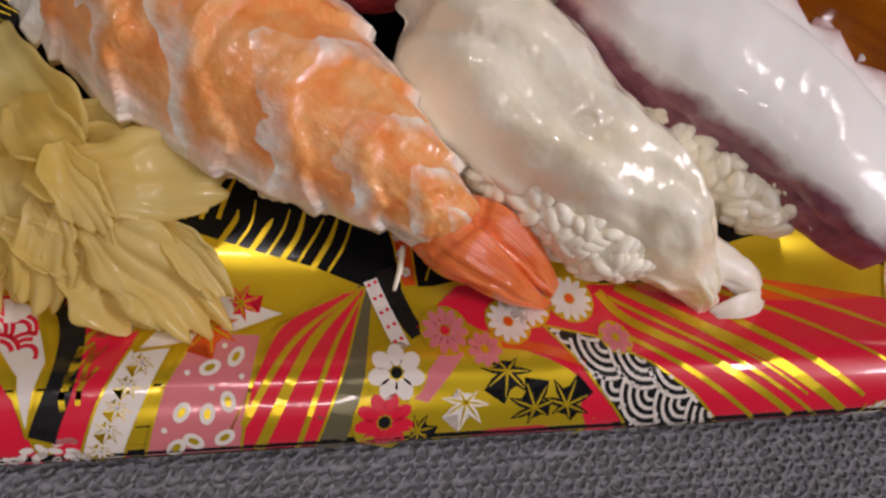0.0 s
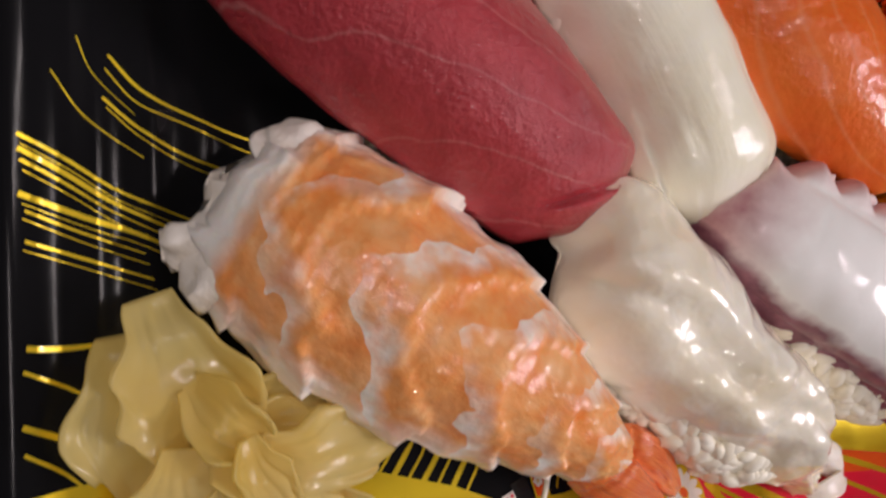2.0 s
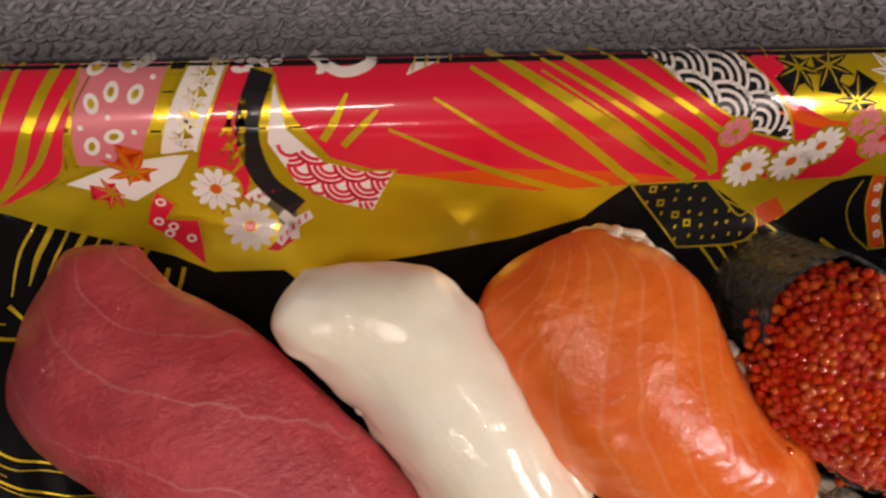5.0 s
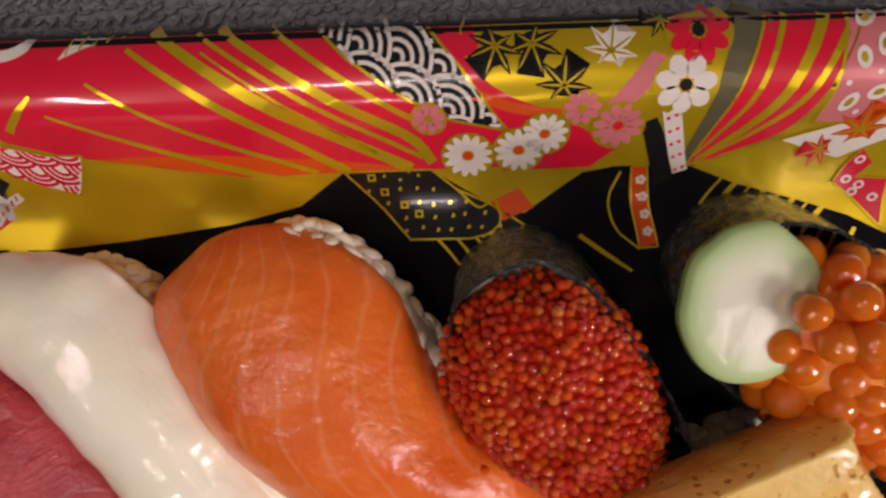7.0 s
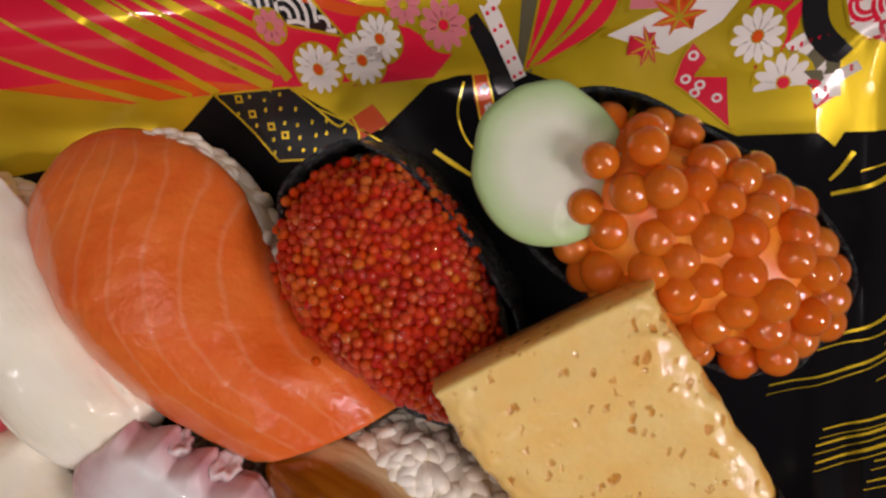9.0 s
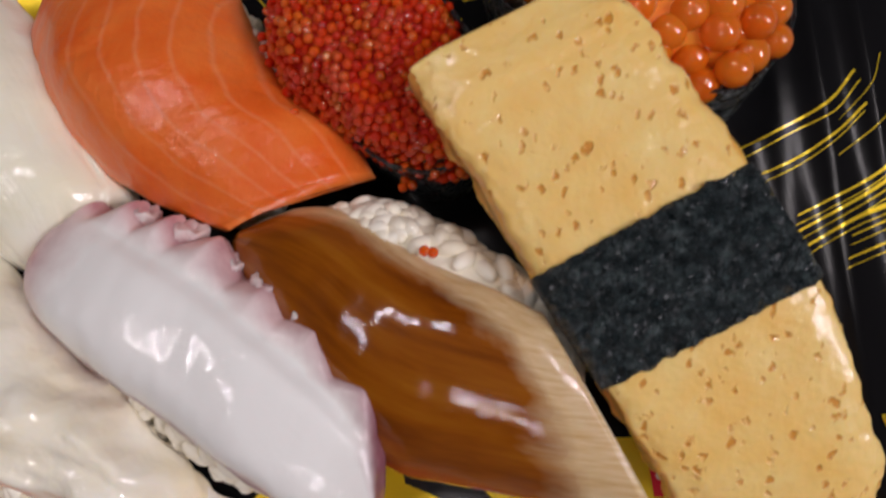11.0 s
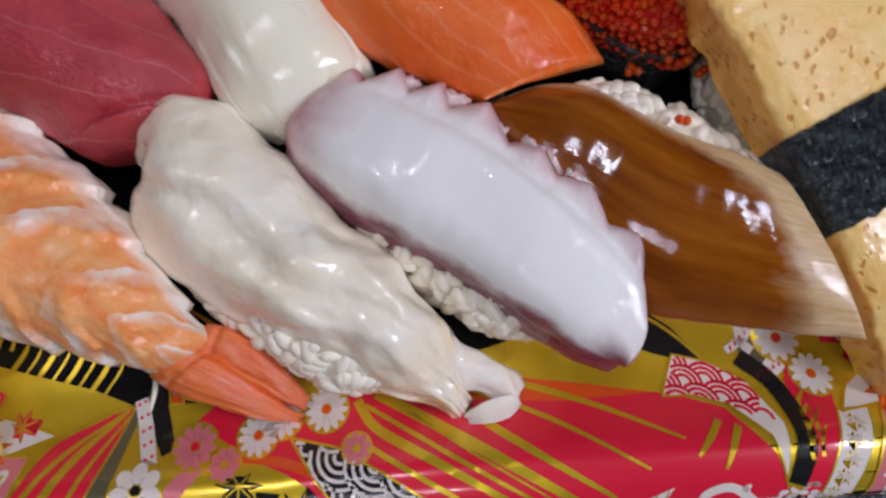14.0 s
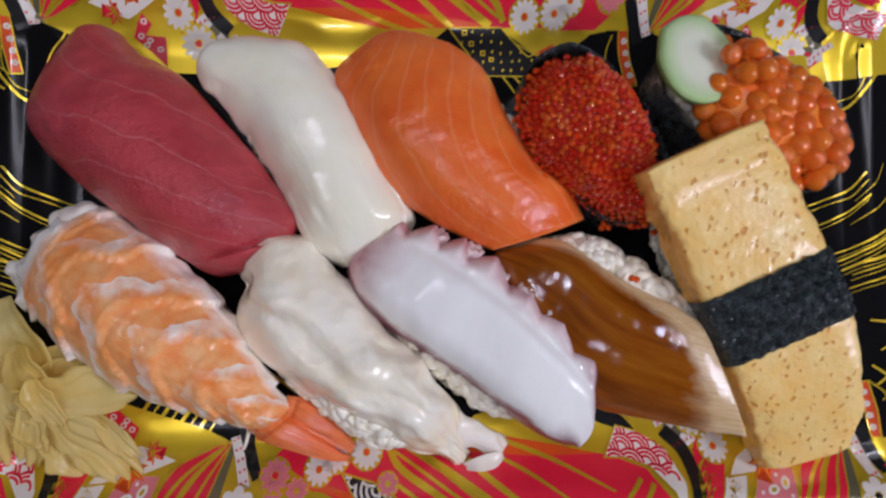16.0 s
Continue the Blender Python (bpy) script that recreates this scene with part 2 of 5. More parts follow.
rim = egg_m.math("MAXIMUM", egg_m.math("ABSOLUTE", egg_m.math("SUBTRACT", v, 0.5)), egg_m.math("ABSOLUTE", egg_m.math("SUBTRACT", u, 0.5)))
crust = egg_m.ramp(egg_m.math("ADD", rim, egg_m.math("MULTIPLY", egg_m.math("SUBTRACT", egg_m.noise(170, 3), 0.5), 0.05)), (0.485, (0, 0, 0)), (0.50, (1, 1, 1)))
base = egg_m.mix(egg_m.math("MULTIPLY", crust, 0.7), base, (0.86, 0.40, 0.04))
egg_m.color(egg_m.mix(egg_m.math("MULTIPLY", pore, 0.9), base, (0.72, 0.29, 0.03)))
egg_m.bump(egg_m.math("SUBTRACT", egg_m.math("MULTIPLY", egg_m.noise(600, 4), 0.35), pore), 0.5, 0.0008)

# seaweed; glints on its wrinkles are put into the colour as pale flecks
nori_m = Mat("seaweed").set(rough=0.4, spec=0.5, coat=0.9, coat_rough=0.12)
nori_m.link(nori_m.ramp(nori_m.noise(650, 3, 0.6), (0.35, (0.12, 0.12, 0.12)), (0.6, (0.4, 0.4, 0.4))), nori_m.b.inputs["Roughness"])
nz = nori_m.noise(520, 6, 0.7)
nori_m.color(nori_m.ramp(nz, (0.35, (0.006, 0.011, 0.013)), (0.52, (0.018, 0.030, 0.034)), (0.66, (0.075, 0.105, 0.105))))
nori_m.bump(nori_m.noise(420, 4, 0.65, distortion=1.2), 1.0, 0.005)

rice_m = flesh("cooked_rice", 0.12, 0.2, 0.0006, (1, 0.95, 0.85), 0.4)
geo = rice_m.t.nodes.new("ShaderNodeNewGeometry")
rice_m.color(rice_m.ramp(geo.outputs["Random Per Island"], (0.0, (0.95, 0.88, 0.70)), (1.0, (0.98, 0.94, 0.81))))

# roe
tobiko_m = Mat("flying_fish_roe").set(rough=0.07, trans=0.35, sss=0.5, scale=0.002, radius=(1, 0.2, 0.05), ior=1.42, coat=0.8, coat_rough=0.06)
geo = tobiko_m.t.nodes.new("ShaderNodeNewGeometry")
tobiko_m.color(tobiko_m.ramp(geo.outputs["Random Per Island"], (0.0, (0.70, 0.02, 0.001)), (0.6, (0.90, 0.065, 0.003)), (0.92, (0.98, 0.14, 0.006)), (1.0, (1.0, 0.20, 0.014))))
tobiko_core_m = Mat("roe_mass").set(color=(0.62, 0.02, 0.003), rough=0.6, spec=0.2)
tobiko_core_m.bump(tobiko_core_m.noise(900, 3), 0.6, 0.0006)
ikura_m = Mat("salmon_roe_skin").set(rough=0.05, trans=0.35, ior=1.34, coat=1.0, coat_rough=0.03, sss=0.3, scale=0.002, radius=(1, 0.30, 0.05))
oi = ikura_m.t.nodes.new("ShaderNodeObjectInfo")
ikura_m.color(ikura_m.ramp(oi.outputs["Random"], (0, (0.98, 0.19, 0.008)), (1, (1.0, 0.28, 0.02))))
yolk_m = Mat("salmon_roe_yolk").set(color=(0.82, 0.16, 0.018), rough=0.35, sss=0.3, scale=0.002)
yolk_m.color(yolk_m.ramp(yolk_m.noise(300, 3), (0.3, (0.95, 0.19, 0.012)), (0.7, (1.0, 0.34, 0.03))))

cucumber_m = flesh("cucumber_flesh", 0.4, 0.3, 0.004, (0.7, 1, 0.5), 0.2, 0.06)
u, v = cucumber_m.uv()
cucumber_m.color(cucumber_m.mix(cucumber_m.ramp(cucumber_m.math("ADD", u, cucumber_m.math("MULTIPLY", cucumber_m.noise(180, 3), 0.10)), (0.55, (0, 0, 0)), (1.0, (1, 1, 1))), (0.74, 0.77, 0.60), (0.42, 0.60, 0.26)))
cucumber_m.bump(cucumber_m.noise(260, 3), 0.2, 0.0005)
peel_m = Mat("cucumber_peel").set(color=(0.10, 0.24, 0.045), rough=0.3)
peel_m.color(peel_m.ramp(peel_m.noise(160, 3), (0.3, (0.12, 0.25, 0.05)), (0.7, (0.28, 0.46, 0.14))))

ginger_m = Mat("pickled_ginger").set(rough=0.25, ior=1.38, coat=0.4, coat_rough=0.06)
u, v = ginger_m.uv()
ginger_m.color(ginger_m.ramp(ginger_m.noise(60, 4), (0.30, (0.93, 0.72, 0.20)), (0.7, (0.96, 0.85, 0.44))))
ginger_m.bump(ginger_m.noise(1.0, 3, 0.5, ginger_m.coord("UV"), (3, 7, 1)), 0.12, 0.0008)

thin = ginger_m.node("ShaderNodeBsdfTranslucent", Color=(0.97, 0.86, 0.36, 1.0))
both = ginger_m.t.nodes.new("ShaderNodeMixShader")
both.inputs[0].default_value = 0.5
ginger_m.link(ginger_m.b.outputs[0], both.inputs[1]).link(thin.outputs[0], both.inputs[2])
clear = ginger_m.node("ShaderNodeBsdfTransparent", Color=(1.0, 0.93, 0.72, 1.0))
sheet = ginger_m.t.nodes.new("ShaderNodeMixShader")
sheet.inputs[0].default_value = 0.20
ginger_m.link(both.outputs[0], sheet.inputs[1]).link(clear.outputs[0], sheet.inputs[2])
ginger_m.link(sheet.outputs[0], ginger_m.t.nodes["Material Output"].inputs["Surface"])

# tray plastic and its print
black_m = Mat("black_tray_plastic").set(color=(0.008, 0.008, 0.009), rough=0.14, spec=0.11)
black_m.bump(black_m.noise(90, 2), 0.06, 0.001)
PRINT = {}
for key, col, metal, rough in (("red", (0.80, 0.014, 0.045), 0.0, 0.3), ("gold", (0.86, 0.61, 0.02), 0.62, 0.30), ("black", (0.012, 0.012, 0.013), 0.0, 0.22),
                               ("white", (0.84, 0.77, 0.70), 0.0, 0.25), ("pink", (0.78, 0.22, 0.24), 0.1, 0.26), ("grey", (0.20, 0.18, 0.10), 0.45, 0.30), ("vermilion", (0.82, 0.10, 0.012), 0.1, 0.26)):
    pm = Mat("print_" + key).set(rough=rough, metal=metal, coat={"gold": 0.65, "black": 0.3}.get(key, 1.0), coat_rough=0.06, spec=0.4)
    pm.color(pm.mix(pm.noise(70, 3), tuple(c * 0.86 for c in col), tuple(min(1, c * 1.12) for c in col)))
    pm.bump(pm.noise(40, 2), 0.05, 0.001)
    PRINT[key] = pm.m

towel_m = Mat("grey_terry_cotton").set(rough=0.95, spec=0.15)
towel_m.color(towel_m.ramp(towel_m.noise(900, 5, 0.7), (0.3, (0.17, 0.17, 0.185)), (0.7, (0.37, 0.37, 0.39))))
towel_m.bump(towel_m.noise(2600, 4, 0.7), 0.8, 0.0004)
wall_m = Mat("room_shell_and_table_grey").set(color=(0.72, 0.70, 0.66), rough=0.8)
wall_m.color(wall_m.mix(wall_m.noise(3, 3), (0.30, 0.285, 0.265), (0.36, 0.345, 0.32)))


# ---- mesh helpers ----
def finish(name, bm, material, smooth=True, parent=None, label=""):
    me = bpy.data.meshes.new(name)
    bm.normal_update()
    bm.to_mesh(me)
    bm.free()
    for mat in material if isinstance(material, (list, tuple)) else [material]:
        me.materials.append(mat.m if isinstance(mat, Mat) else mat)
    if smooth:
        me.shade_smooth()
    ob = new(name, me)
    if parent is not None:
        ob.parent = parent
    if label:
        tagged(ob, label)
    return ob


def part(name, bm, material, parent, label="", smooth=True):
    return finish(name, bm, material, smooth, parent, label)


def thing(name, label, category, group="", kind=""):
    return tagged(new(name), label, category, group, kind)


def curve_through(keys, n):
    """Smooth samples through rows of numbers (a centripetal-free Catmull-Rom)."""
    p = np.array(keys, float)
    p = np.vstack([2 * p[0] - p[1], p, 2 * p[-1] - p[-2]])
    out = []
    for s in np.linspace(0, len(p) - 3, n):
        i = min(int(s), len(p) - 4)
        t = s - i
        a, b, c, d = p[i:i + 4]
        out.append(0.5 * (2 * b + (c - a) * t + (2 * a - 5 * b + 4 * c - d) * t * t + (3 * b - a - 3 * c + d) * t ** 3))
    return np.array(out)


def slab(stations, thick, drape=6.0, square=0.75, ends=(0.10, 0.10), rough=0.4, grain=0.06, nu=56, nv=36, lean=0.0, seed=0.0, shape=None, power=2.9, skew=(0, 0), end=0.72):
    """A soft slice along a spine. stations: x, y, half width, top height (mm). drape: how far its sides hang."""
    st = curve_through(stations, nu)
    bm = bmesh.new()
    lay = bm.loops.layers.uv.new("UVMap")
    d = np.gradient(st[:, :2], axis=0)
    d /= np.linalg.norm(d, axis=1)[:, None]
    rings, uvs = [], []
    for i, (x, y, w, z) in enumerate(st):
        s = i / (nu - 1)
        cap = 1.0
        if ends[0] and s < ends[0]:
            cap = math.sqrt(max(0.0, 1 - (1 - s / ends[0]) ** 2))
        if ends[1] and 1 - s < ends[1]:
            cap = min(cap, math.sqrt(max(0.0, 1 - (1 - (1 - s) / ends[1]) ** 2)))
        cap = max(cap, 0.06)
        across = Vector((-d[i, 1], d[i, 0]))
        along = Vector((d[i, 0], d[i, 1]))
        ring = []
        for j in range(nv):
            th = 2 * math.pi * j / nv
            ca, sa = math.cos(th), math.sin(th)
            a = math.copysign(abs(ca) ** square, ca)
            b = math.copysign(abs(sa) ** square, sa)
            ww = w * (end + (1 - end) * cap)
            off = ww * a
            zz = z - thick / 2 + b * thick / 2 * cap - drape * abs(a) ** power + lean * a
            sk = (skew[0] * (1 - s) ** 2 + skew[1] * s * s) * a
            p = Vector((x, y)) + across * off + along * sk
            q = Vector((p.x * 0.05 + seed, p.y * 0.05, 0.3 * b + seed))
            n1 = noise.noise(q * 1.6) * rough + noise.noise(q * 7) * rough * 0.25
            n2 = noise.noise(q * 4 + Vector((9, 3, 1))) * grain * 10
            extra = shape(s, a, b) if shape else (0.0, 0.0)
            p += across * (n2 * (1 if a > 0 else -1) * abs(a) + extra[0])
            ring.append(bm.verts.new((p.x * MM, p.y * MM, (zz + n1 * (0.5 + 0.5 * b) + extra[1]) * MM)))
            uvs.append((s, 0.5 + 0.5 * a))
        rings.append(ring)
    index = {vt: uv for ring, k in zip(rings, range(nu)) for vt, uv in zip(ring, uvs[k * nv:(k + 1) * nv])}
    for r0, r1 in zip(rings, rings[1:]):
        for j in range(nv):
            bm.faces.new((r0[j], r1[j], r1[(j + 1) % nv], r0[(j + 1) % nv]))
    bm.faces.new(rings[0])
    bm.faces.new(rings[-1][::-1])
    for f in bm.faces:
        for lp in f.loops:
            lp[lay].uv = index[lp.vert]
    bmesh.ops.recalc_face_normals(bm, faces=bm.faces)
    return bm


def add_ball(bm, place, radii, turn=None, sub=2):
    m = Matrix.Translation(place) @ (turn or Matrix.Identity(4)) @ Matrix.Diagonal((*radii, 1))
    bmesh.ops.create_icosphere(bm, subdivisions=sub, radius=1.0, matrix=m)


def unit_ball(sub):
    bm = bmesh.new()
    bmesh.ops.create_icosphere(bm, subdivisions=sub, radius=1.0)
    bm.verts.ensure_lookup_table()
    vs = np.array([vt.co[:] for vt in bm.verts])
    fs = np.array([[q.index for q in f.verts] for f in bm.faces])
    bm.free()
    return vs, fs


BALLS = {s: unit_ball(s) for s in (1, 2, 3)}


def ball_cloud(name, items, sub, material, parent, label=""):
    """Many small balls joined in one mesh: rows of place (mm), radii (mm) and a turn."""
    vs, fs = BALLS[sub]
    allv, allf = [], []
    for n, (place, radii, turn) in enumerate(items):
        q = vs * np.array(radii)
        if turn is not None:
            q = q @ np.array(turn.to_3x3()).T
        allv.append((q + np.array(place)) * MM)
        allf.append(fs + n * len(vs))
    me = bpy.data.meshes.new(name)
    me.from_pydata(np.vstack(allv).tolist(), [], np.vstack(allf).tolist())
    me.materials.append(material.m)
    me.shade_smooth()
    ob = new(name, me)
    ob.parent = parent
    if label:
        tagged(ob, label)
    ob["kind"] = "stuff"
    return ob


FLOOR_Z = 17.3


def rice(parent, x, y, half_length, half_width, top, angle, seed, dense=1.0):
    """A pressed rice mound: a rounded core under a skin of single grains."""
    rng = random.Random(seed)
    turn = Matrix.Rotation(radians(angle), 4, "Z")
    mid, hz = (FLOOR_Z + top) / 2, (top - FLOOR_Z) / 2
    items = []
    core = bmesh.new()
    add_ball(core, (0, 0, 0), (1, 1, 1), None, 3)
    for vt in core.verts:
        c = vt.co
        c.x, c.y, c.z = (math.copysign(abs(q) ** 0.74, q) for q in c)
        q = turn @ Vector((c.x * (half_length - 0.1), c.y * (half_width - 0.1), c.z * (hz + 0.1)))
        vt.co = Vector((x + q.x, y + q.y, mid + q.z)) * MM
    count = int(dense * 0.16 * (half_length * half_width + half_length * hz * 2 + half_width * hz * 2))
    for _ in range(int(count * 3.2)):
        p = Vector((rng.gauss(0, 1), rng.gauss(0, 1), rng.gauss(0, 1))).normalized()
        if p.z > 0.8:
            continue
        c = Vector([math.copysign(abs(q) ** 0.74, q) for q in p])
        q = turn @ Vector((c.x * (half_length - .5), c.y * (half_width - .5), c.z * hz))
        r = rng.uniform(0.9, 1.15)
        nrm = turn @ p
        axis = nrm.cross(Vector((rng.gauss(0, 1), rng.gauss(0, 1), rng.gauss(0, 1))))
        axis = axis.normalized() + nrm * rng.uniform(-0.35, 0.35)
        rot = axis.to_track_quat("X", "Z").to_matrix().to_4x4()
        z = max(mid + q.z, FLOOR_Z + 1.1)
        items.append(((x + q.x + rng.uniform(-.5, .5), y + q.y + rng.uniform(-.5, .5), z), (2.6 * r, 1.35 * r, 1.35 * r), rot))
    body = part("rice_core", core, rice_m, parent, "pressed white sushi rice")
    ball_cloud("rice_surface", items, 2, rice_m, body)


# ---- unseen room shell and towel-covered table ----
def box(bm, lo, hi):
    m = Matrix.Translation([(a + b) / 2 for a, b in zip(lo, hi)]) @ Matrix.Diagonal([b - a for a, b in zip(lo, hi)] + [1])
    bmesh.ops.create_cube(bm, size=1.0, matrix=m)


# shell added out of view; its grey keeps bounce and reflections low
for name, lo, hi in (("wall_north", (-2.1, 2.0, -0.75), (2.1, 2.1, 1.7)), ("wall_south", (-2.1, -2.1, -0.75), (2.1, -2.0, 1.7)),
                     ("wall_east", (2.0, -2.0, -0.75), (2.1, 2.0, 1.7)), ("wall_west", (-2.1, -2.0, -0.75), (-2.0, 2.0, 1.7)),
                     ("ceiling", (-2.1, -2.1, 1.7), (2.1, 2.1, 1.8)), ("floor", (-2.1, -2.1, -0.85), (2.1, 2.1, -0.75))):
    bm = bmesh.new()
    box(bm, lo, hi)
    tagged(finish(name, bm, wall_m, False), "plain grey room surface out of view, added to bound the light", "ceiling" if name == "ceiling" else name.split("_")[0], kind="structure")

TOWEL_Z = 12.6
table = thing("table", "plain table under a grey towel", "table")
bm = bmesh.new()
box(bm, (-0.45, -0.35, -0.022), (0.45, 0.35, 0.008))
part("tabletop", bm, wall_m, table, smooth=False)
for sx in (-0.4, 0.4):
    for sy in (-0.3, 0.3):
        bm = bmesh.new()
        box(bm, (sx - 0.02, sy - 0.02, -0.75), (sx + 0.02, sy + 0.02, -0.022))
        part("leg", bm, wall_m, table, smooth=False)

towel = thing("towel", "dark grey looped terry towel spread under the tray", "towel")
bm = bmesh.new()
bmesh.ops.create_grid(bm, x_segments=140, y_segments=100, size=0.5, matrix=Matrix.Diagonal((0.7, 0.5, 1, 1)))
for vt in bm.verts:
    vt.co.z = (TOWEL_Z - 1.0 + 0.5 * noise.noise(vt.co * 25)) * MM
ret = bmesh.ops.extrude_face_region(bm, geom=bm.faces[:])
for vt in [g for g in ret["geom"] if isinstance(g, bmesh.types.BMVert)]:
    vt.co.z -= 3.2 * MM
bmesh.ops.recalc_face_normals(bm, faces=bm.faces)
part("cloth", bm, towel_m, towel)


def towel_loops(y0, y1, x0, x1, seed):
    """Rows of single terry loops, joined."""
    rng = random.Random(seed)
    verts, faces = [], []
    nu_, nv_ = 9, 5
    y = y0
    row = 0
    while y < y1:
        x = x0 + (row % 2) * 0.8
        while x < x1:
            yaw = rng.gauss(0.25 if row % 2 else -0.2, 0.22)
            tilt = rng.gauss(0.55, 0.2)
            r, th = rng.uniform(1.0, 1.35), rng.uniform(0.32, 0.44)
            m = Matrix.Translation((x + rng.gauss(0, .15), y + rng.gauss(0, .15), TOWEL_Z - 1.2 + 0.5 * noise.noise(Vector((x, y, 0)) * 0.025))) @ Matrix.Rotation(yaw, 4, "Z") @ Matrix.Rotation(tilt, 4, "X")
            start = len(verts)
            for i in range(nu_):
                a = math.pi * (-0.12 + 1.24 * i / (nu_ - 1))
                c = Vector((math.cos(a) * r * 0.85, 0.25 * math.sin(2 * a), math.sin(a) * r * 1.25))
                out = Vector((math.cos(a), 0, math.sin(a)))
                for j in range(nv_):
                    b = 2 * math.pi * j / nv_
                    p = m @ (c + out * (th * math.cos(b)) + Vector((0, th * math.sin(b), 0)))
                    verts.append((p.x * MM, p.y * MM, p.z * MM))
            for i in range(nu_ - 1):
                for j in range(nv_):
                    k0 = start + i * nv_ + j
                    k1 = start + i * nv_ + (j + 1) % nv_
                    faces.append((k0, k1, k1 + nv_, k0 + nv_))
            x += 2.3
        y += 1.7
        row += 1
    me = bpy.data.meshes.new("terry_pile")
    me.from_pydata(verts, [], faces)
    me.materials.append(towel_m.m)
    me.shade_smooth()
    ob = new("terry_pile", me)
    ob.parent = towel
    ob["kind"] = "stuff"


towel_loops(-118, -70, -130, 110, 1)
towel_loops(66, 116, -130, 130, 2)
towel_loops(-70, 66, -136, -114, 3)
towel_loops(-70, 66, 128, 146, 4)

# ---- the tray ----
CX, CY, HX, HY, RAD = 7.5, -1.5, 126.5, 77.3, 20.0
PROFILE = ((0, 20.5), (.25, 23.2), (1, 25.2), (2.5, 26.4), (5, 27.8), (8, 28.6), (10.5, 28.6), (13, 27.2), (17, 23.6), (21, 20.4), (24, 18.8), (27, 17.8), (30, 17.3), (99, 17.3))
SIDE = ((0, 20.5), (.25, 22.5), (1, 24.2), (3, 25.0), (6, 24.7), (9, 23.4), (13, 22.8), (16, 21.4), (20, 20.8), (23, 19.4), (27, 18.6), (30, 17.4), (32, 17.3), (99, 17.3))
PX, PZ = [a for a, b in PROFILE], [b for a, b in PROFILE]
SX, SZ = [a for a, b in SIDE], [b for a, b in SIDE]


def tray_height(x, y):
    """Height of the tray's upper face (mm)."""
    dx, dy = abs(x - CX) - (HX - RAD), abs(y - CY) - (HY - RAD)
    inset = RAD - math.hypot(max(dx, 0), max(dy, 0)) - min(max(dx, dy), 0)
    ex, ey = HX - abs(x - CX), HY - abs(y - CY)
    side = min(1.0, max(0.0, (ey - ex) / 14 + 0.15))
    return (1 - side) * float(np.interp(inset, PX, PZ)) + side * float(np.interp(inset, SX, SZ))


def ring_at(inset, n=60):
    hx, hy = HX - inset, HY - inset
    r = max(RAD - inset, 4.0)
    pts = []
    for q, (sx, sy) in enumerate(((1, 1), (-1, 1), (-1, -1), (1, -1))):
        for i in range(13):
            a = math.pi / 2 * (q + i / 12)
            pts.append((CX + sx * (hx - r) + r * math.cos(a), CY + sy * (hy - r) + r * math.sin(a)))
        nx = ((-1, 1), (-1, -1), (1, -1), (1, 1))[q]
        a = math.pi / 2 * (q + 1)
        e0 = pts[-1]
        e1 = (CX + nx[0] * (hx - r) + r * math.cos(a), CY + nx[1] * (hy - r) + r * math.sin(a))
        for i in range(1, n):
            pts.append((e0[0] + (e1[0] - e0[0]) * i / n, e0[1] + (e1[1] - e0[1]) * i / n))
    return pts


tray = thing("sushi_tray", "black plastic takeaway sushi tray with red and gold printed rim", "tray")
bm = bmesh.new()
insets = [0, .12, .25, .6, 1, 1.7, 2.5, 3.7, 5, 6.5, 8, 9.2, 10.5, 11.7, 12.6, 13.2, 14.2, 15.5, 17, 18.4, 19.2, 20, 21, 22.5, 24, 25.2, 26.4, 28, 30, 34]
last = None
outer_low = [bm.verts.new((x * MM, y * MM, 18.6 * MM)) for x, y in ring_at(0.4)]
last = outer_low
for ins in insets:
    ringv = [bm.verts.new((x * MM, y * MM, tray_height(x, y) * MM)) for x, y in ring_at(ins)]
    for i in range(len(ringv)):
        j = (i + 1) % len(ringv)
        bm.faces.new((last[i], last[j], ringv[j], ringv[i]))
    last = ringv
bm.faces.new(last)
# underside: the same wall, thinner by the sheet's 0.6 mm, down to the foot
low = outer_low
for ins, z in ((1.2, 18.8), (1.6, 22.5), (5, 26.8), (10, 27.6), (16, 23.6), (22, 18.6), (25, 14.2), (32, 13.6)):
    ringv = [bm.verts.new((x * MM, y * MM, min(z, tray_height(x, y) - 0.7) * MM)) for x, y in ring_at(ins)]
    for i in range(len(ringv)):
        j = (i + 1) % len(ringv)
        bm.faces.new((low[j], low[i], ringv[i], ringv[j]))
    low = ringv
bm.faces.new(low[::-1])
bmesh.ops.triangulate(bm, faces=[f for f in bm.faces if len(f.verts) > 4])
part("tray_body", bm, black_m, tray, "glossy black moulded plastic tray body")

# ---- nigiri ----
SUSHI = "pieces of sushi in the tray"


def smooth01(x):
    x = min(1.0, max(0.0, x))
    return x * x * (3 - 2 * x)


